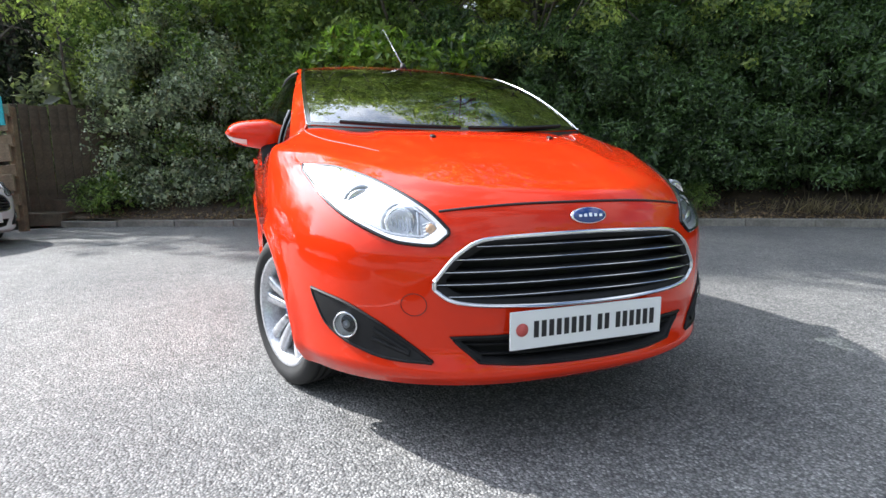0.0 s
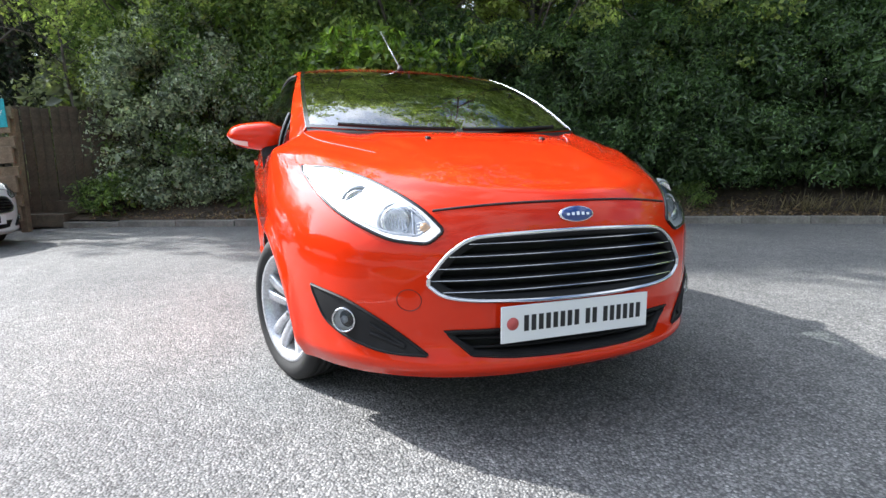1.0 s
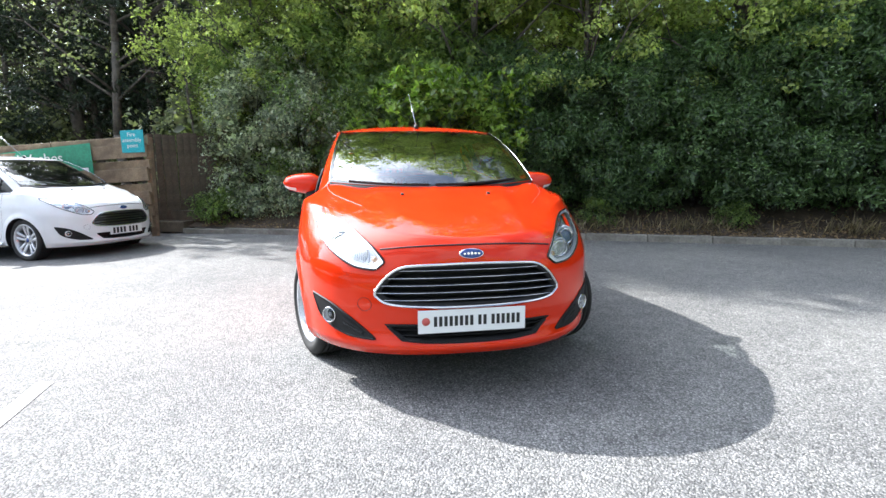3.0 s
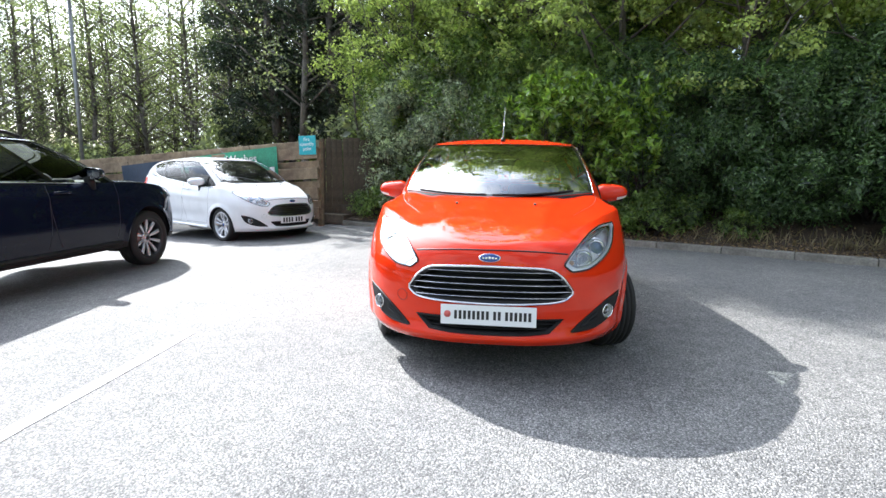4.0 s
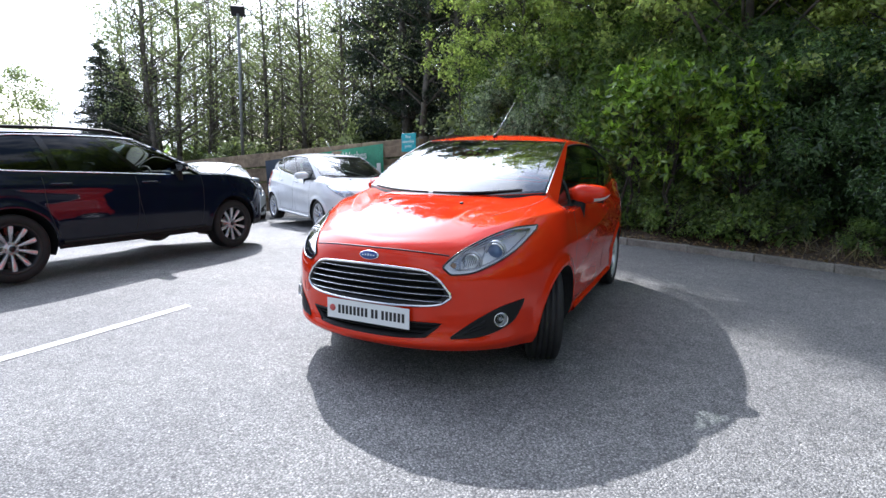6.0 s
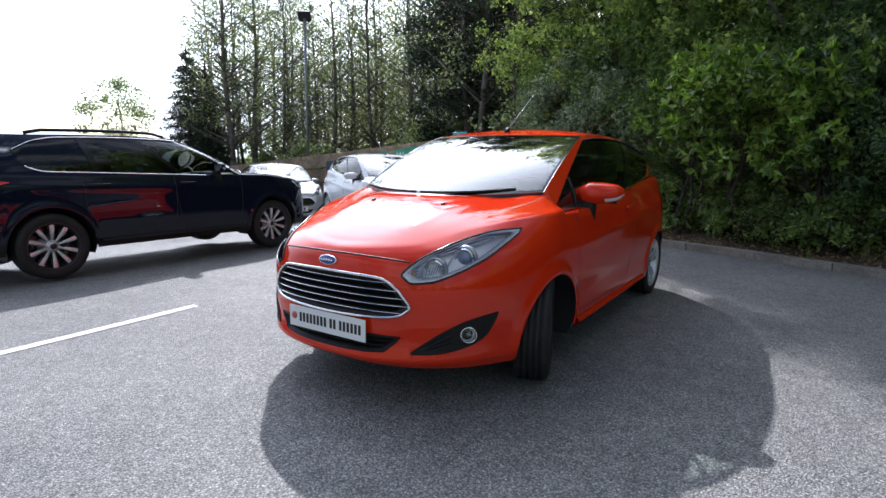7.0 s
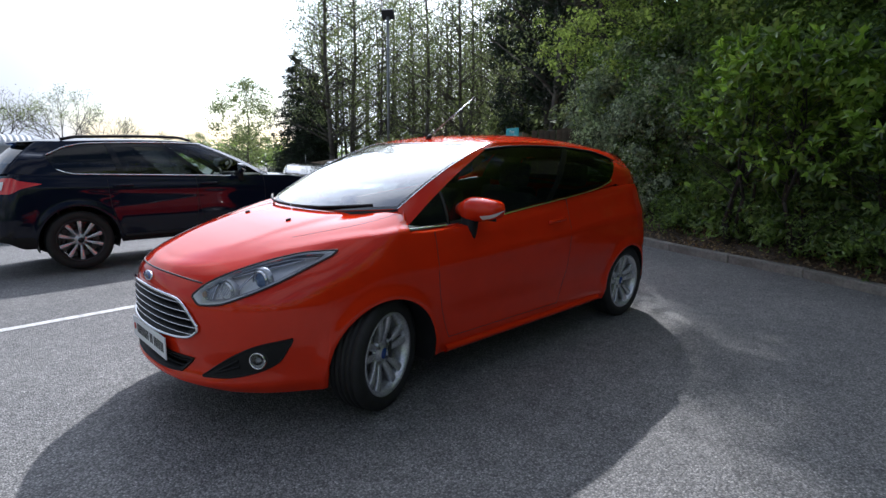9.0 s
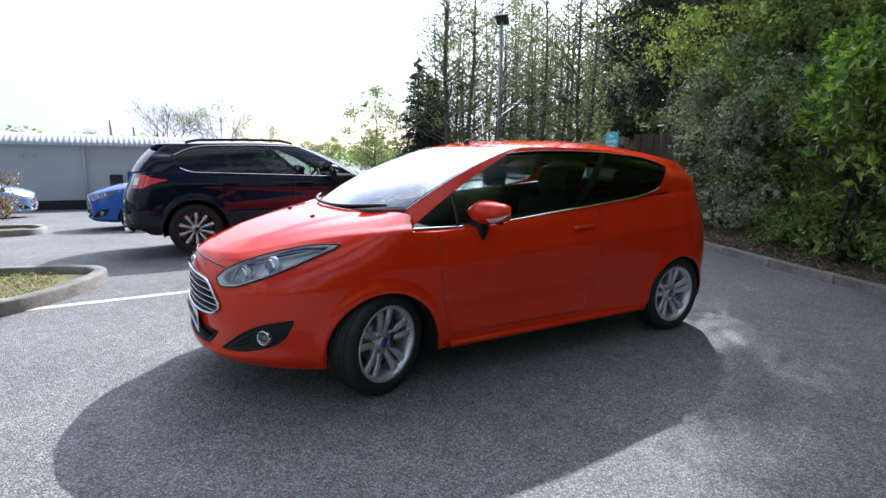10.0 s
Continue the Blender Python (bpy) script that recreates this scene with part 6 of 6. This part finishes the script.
# the wider black box stands in for the shade of an open doorway
for y, z, w, h in ((29.0, 0.81, 0.46, 0.54), (30.3, 1.02, 0.9, 0.86)):
    bm = bmesh.new()
    box(bm, 0.06, w, h, pose(0.03, y, z), 0.01)
    part("window", bm, GLOSS_BLACK, building)
bm = bmesh.new()
box(bm, 0.02, 0.26, 0.70, pose(0.06, 29.53, 0.78))
part("poster", bm, BLUE_PAINT, building)
for i in range(4):
    bm = bmesh.new()
    box(bm, 0.006, 0.20 - 0.03 * i, 0.04, pose(0.074, 29.53, 0.88 + 0.12 * i))
    part("letter_bar", bm, WHITE_PRINT, building)
for y, h in ((28.9, -0.05), (29.9, -0.35)):
    bm = bmesh.new()
    tube(bm, (-6.0, y, 2.9), (-6.0, y, 3.8 + h), 0.06, 0.05, 10)
    part("flue", bm, GALVANISED, building, smooth=True)

for y in (20.0, 21.5, 26.0, 26.4):
    bm = bmesh.new()
    box(bm, 0.12, 0.13, 0.10, pose(0.07, y, 2.05), 0.02)
    part("wall_lamp", bm, LAMP_GREY, building)

# ---- kerbed island ----
def kerbed_island(corners, label):
    """A raised bed with a rounded concrete kerb and mossy soil."""
    island = thing("kerbed_island", label, "planter", kind="structure")
    cx, cy = sum(p[0] for p in corners) / len(corners), sum(p[1] for p in corners) / len(corners)
    ring = []
    for i in range(len(corners)):
        a, b = corners[i], corners[(i + 1) % len(corners)]
        for k in range(6):
            ring.append((a[0] + (b[0] - a[0]) * k / 6, a[1] + (b[1] - a[1]) * k / 6))
    for _ in range(3):
        ring = [((ring[i - 1][0] + 2 * p[0] + ring[(i + 1) % len(ring)][0]) / 4, (ring[i - 1][1] + 2 * p[1] + ring[(i + 1) % len(ring)][1]) / 4) for i, p in enumerate(ring)]
    cols = []
    for i, (x, y) in enumerate(ring):
        d = Vector((cx - x, cy - y)).normalized()
        g = max(-1.15, ground_z(x, y)) + 0.006 * noise.noise(Vector((x * 4, y * 4, 2)))
        cols.append([(x, y, g - 0.05), (x + d.x * 0.004, y + d.y * 0.004, g + 0.105), (x + d.x * 0.018, y + d.y * 0.018, g + 0.12), (x + d.x * 0.12, y + d.y * 0.12, g + 0.12), (x + d.x * 0.13, y + d.y * 0.13, g + 0.11), (x + d.x * 0.135, y + d.y * 0.135, g)])
    mesh_part("kerb", *strip_between(cols, True), KERB_STONE, island)
    cols = [[(cx + (x - cx) * k, cy + (y - cy) * k, 0.045 + max(-1.15, ground_z(x, y)) * k + max(-1.15, ground_z(cx, cy)) * (1 - k) + 0.025 * noise.noise(Vector((x * k * 3, y * k * 3, 1)))) for k in (0.95, 0.8, 0.6, 0.4, 0.2, 0.001)] for x, y in ring]
    mesh_part("soil", *strip_between(cols, True), GRASS_SOIL, island)


kerbed_island([(-1.90, -2.30), (-1.98, -1.98), (-2.35, -1.66), (-2.80, -1.42), (-3.15, -1.36), (-3.38, -1.46), (-3.62, -1.70), (-3.80, -2.3), (-3.9, -3.2), (-2.0, -3.4)], "raised planting island with concrete kerb and mossy soil")
kerbed_island([(-9.7, -2.55), (-10.5, -2.55), (-11.5, -2.9), (-11.5, -7.0), (-9.4, -7.0), (-9.4, -2.8)], "small kerbed island with a brown shrub by the grey unit")
# moss and weeds on the near island
rng = np.random.default_rng(44)
pos = np.stack([rng.uniform(-3.62, -2.12, 2600), rng.uniform(-3.2, -1.78, 2600), np.full(2600, 0.075)], 1)
pos = pos[(pos[:, 1] < -1.72 - 0.3 * np.abs(pos[:, 0] + 3.0)) & (rng.uniform(0, 1, 2600) < 0.45)]
pos[:, 2] += np.array([ground_z(x, y) for x, y in pos[:, :2]]) - 0.005
nrm = rng.normal(size=pos.shape) + np.array([0, 0, 0.6])
moss = leaf_material("mossy_weed_leaf", (0.13, 0.11, 0.05), (0.27, 0.25, 0.10), 0.35)
tagged(new("mossy_weeds", leaf_mesh("mossy_weeds", pos, nrm, 0.035, 0.5, moss, rng)), "yellow-green moss and weeds on the planting island", "weeds", kind="stuff")

# ---- other parked cars ----
hatchback("blue_car", "bright blue car parked beyond the dark estate car", pose(-10.5, -0.95, -0.41, 0, 0, 0), BLUE_PAINT, True, 0.0, "number")
hatchback("pale_blue_car", "pale metallic blue car parked by the grey unit", pose(-17.6, -4.35, max(-1.15, ground_z(-17.6, -4.3)), 0, 0, 180), PALE_BLUE_PAINT, True, 0.0, "number")
hatchback("silver_car", "silver hatchback parked beyond the white car", Matrix.Translation((-8.9, 6.6, -0.37)) @ Matrix.Rotation(radians(62), 4, "Z"), SILVER_PAINT, True, 0.0, "number")
hatchback("black_car", "black hatchback parked beyond the white car", Matrix.Translation((-12.4, 7.2, -0.55)) @ Matrix.Rotation(radians(62), 4, "Z"), BLACK_PAINT, True, 0.0, "number")
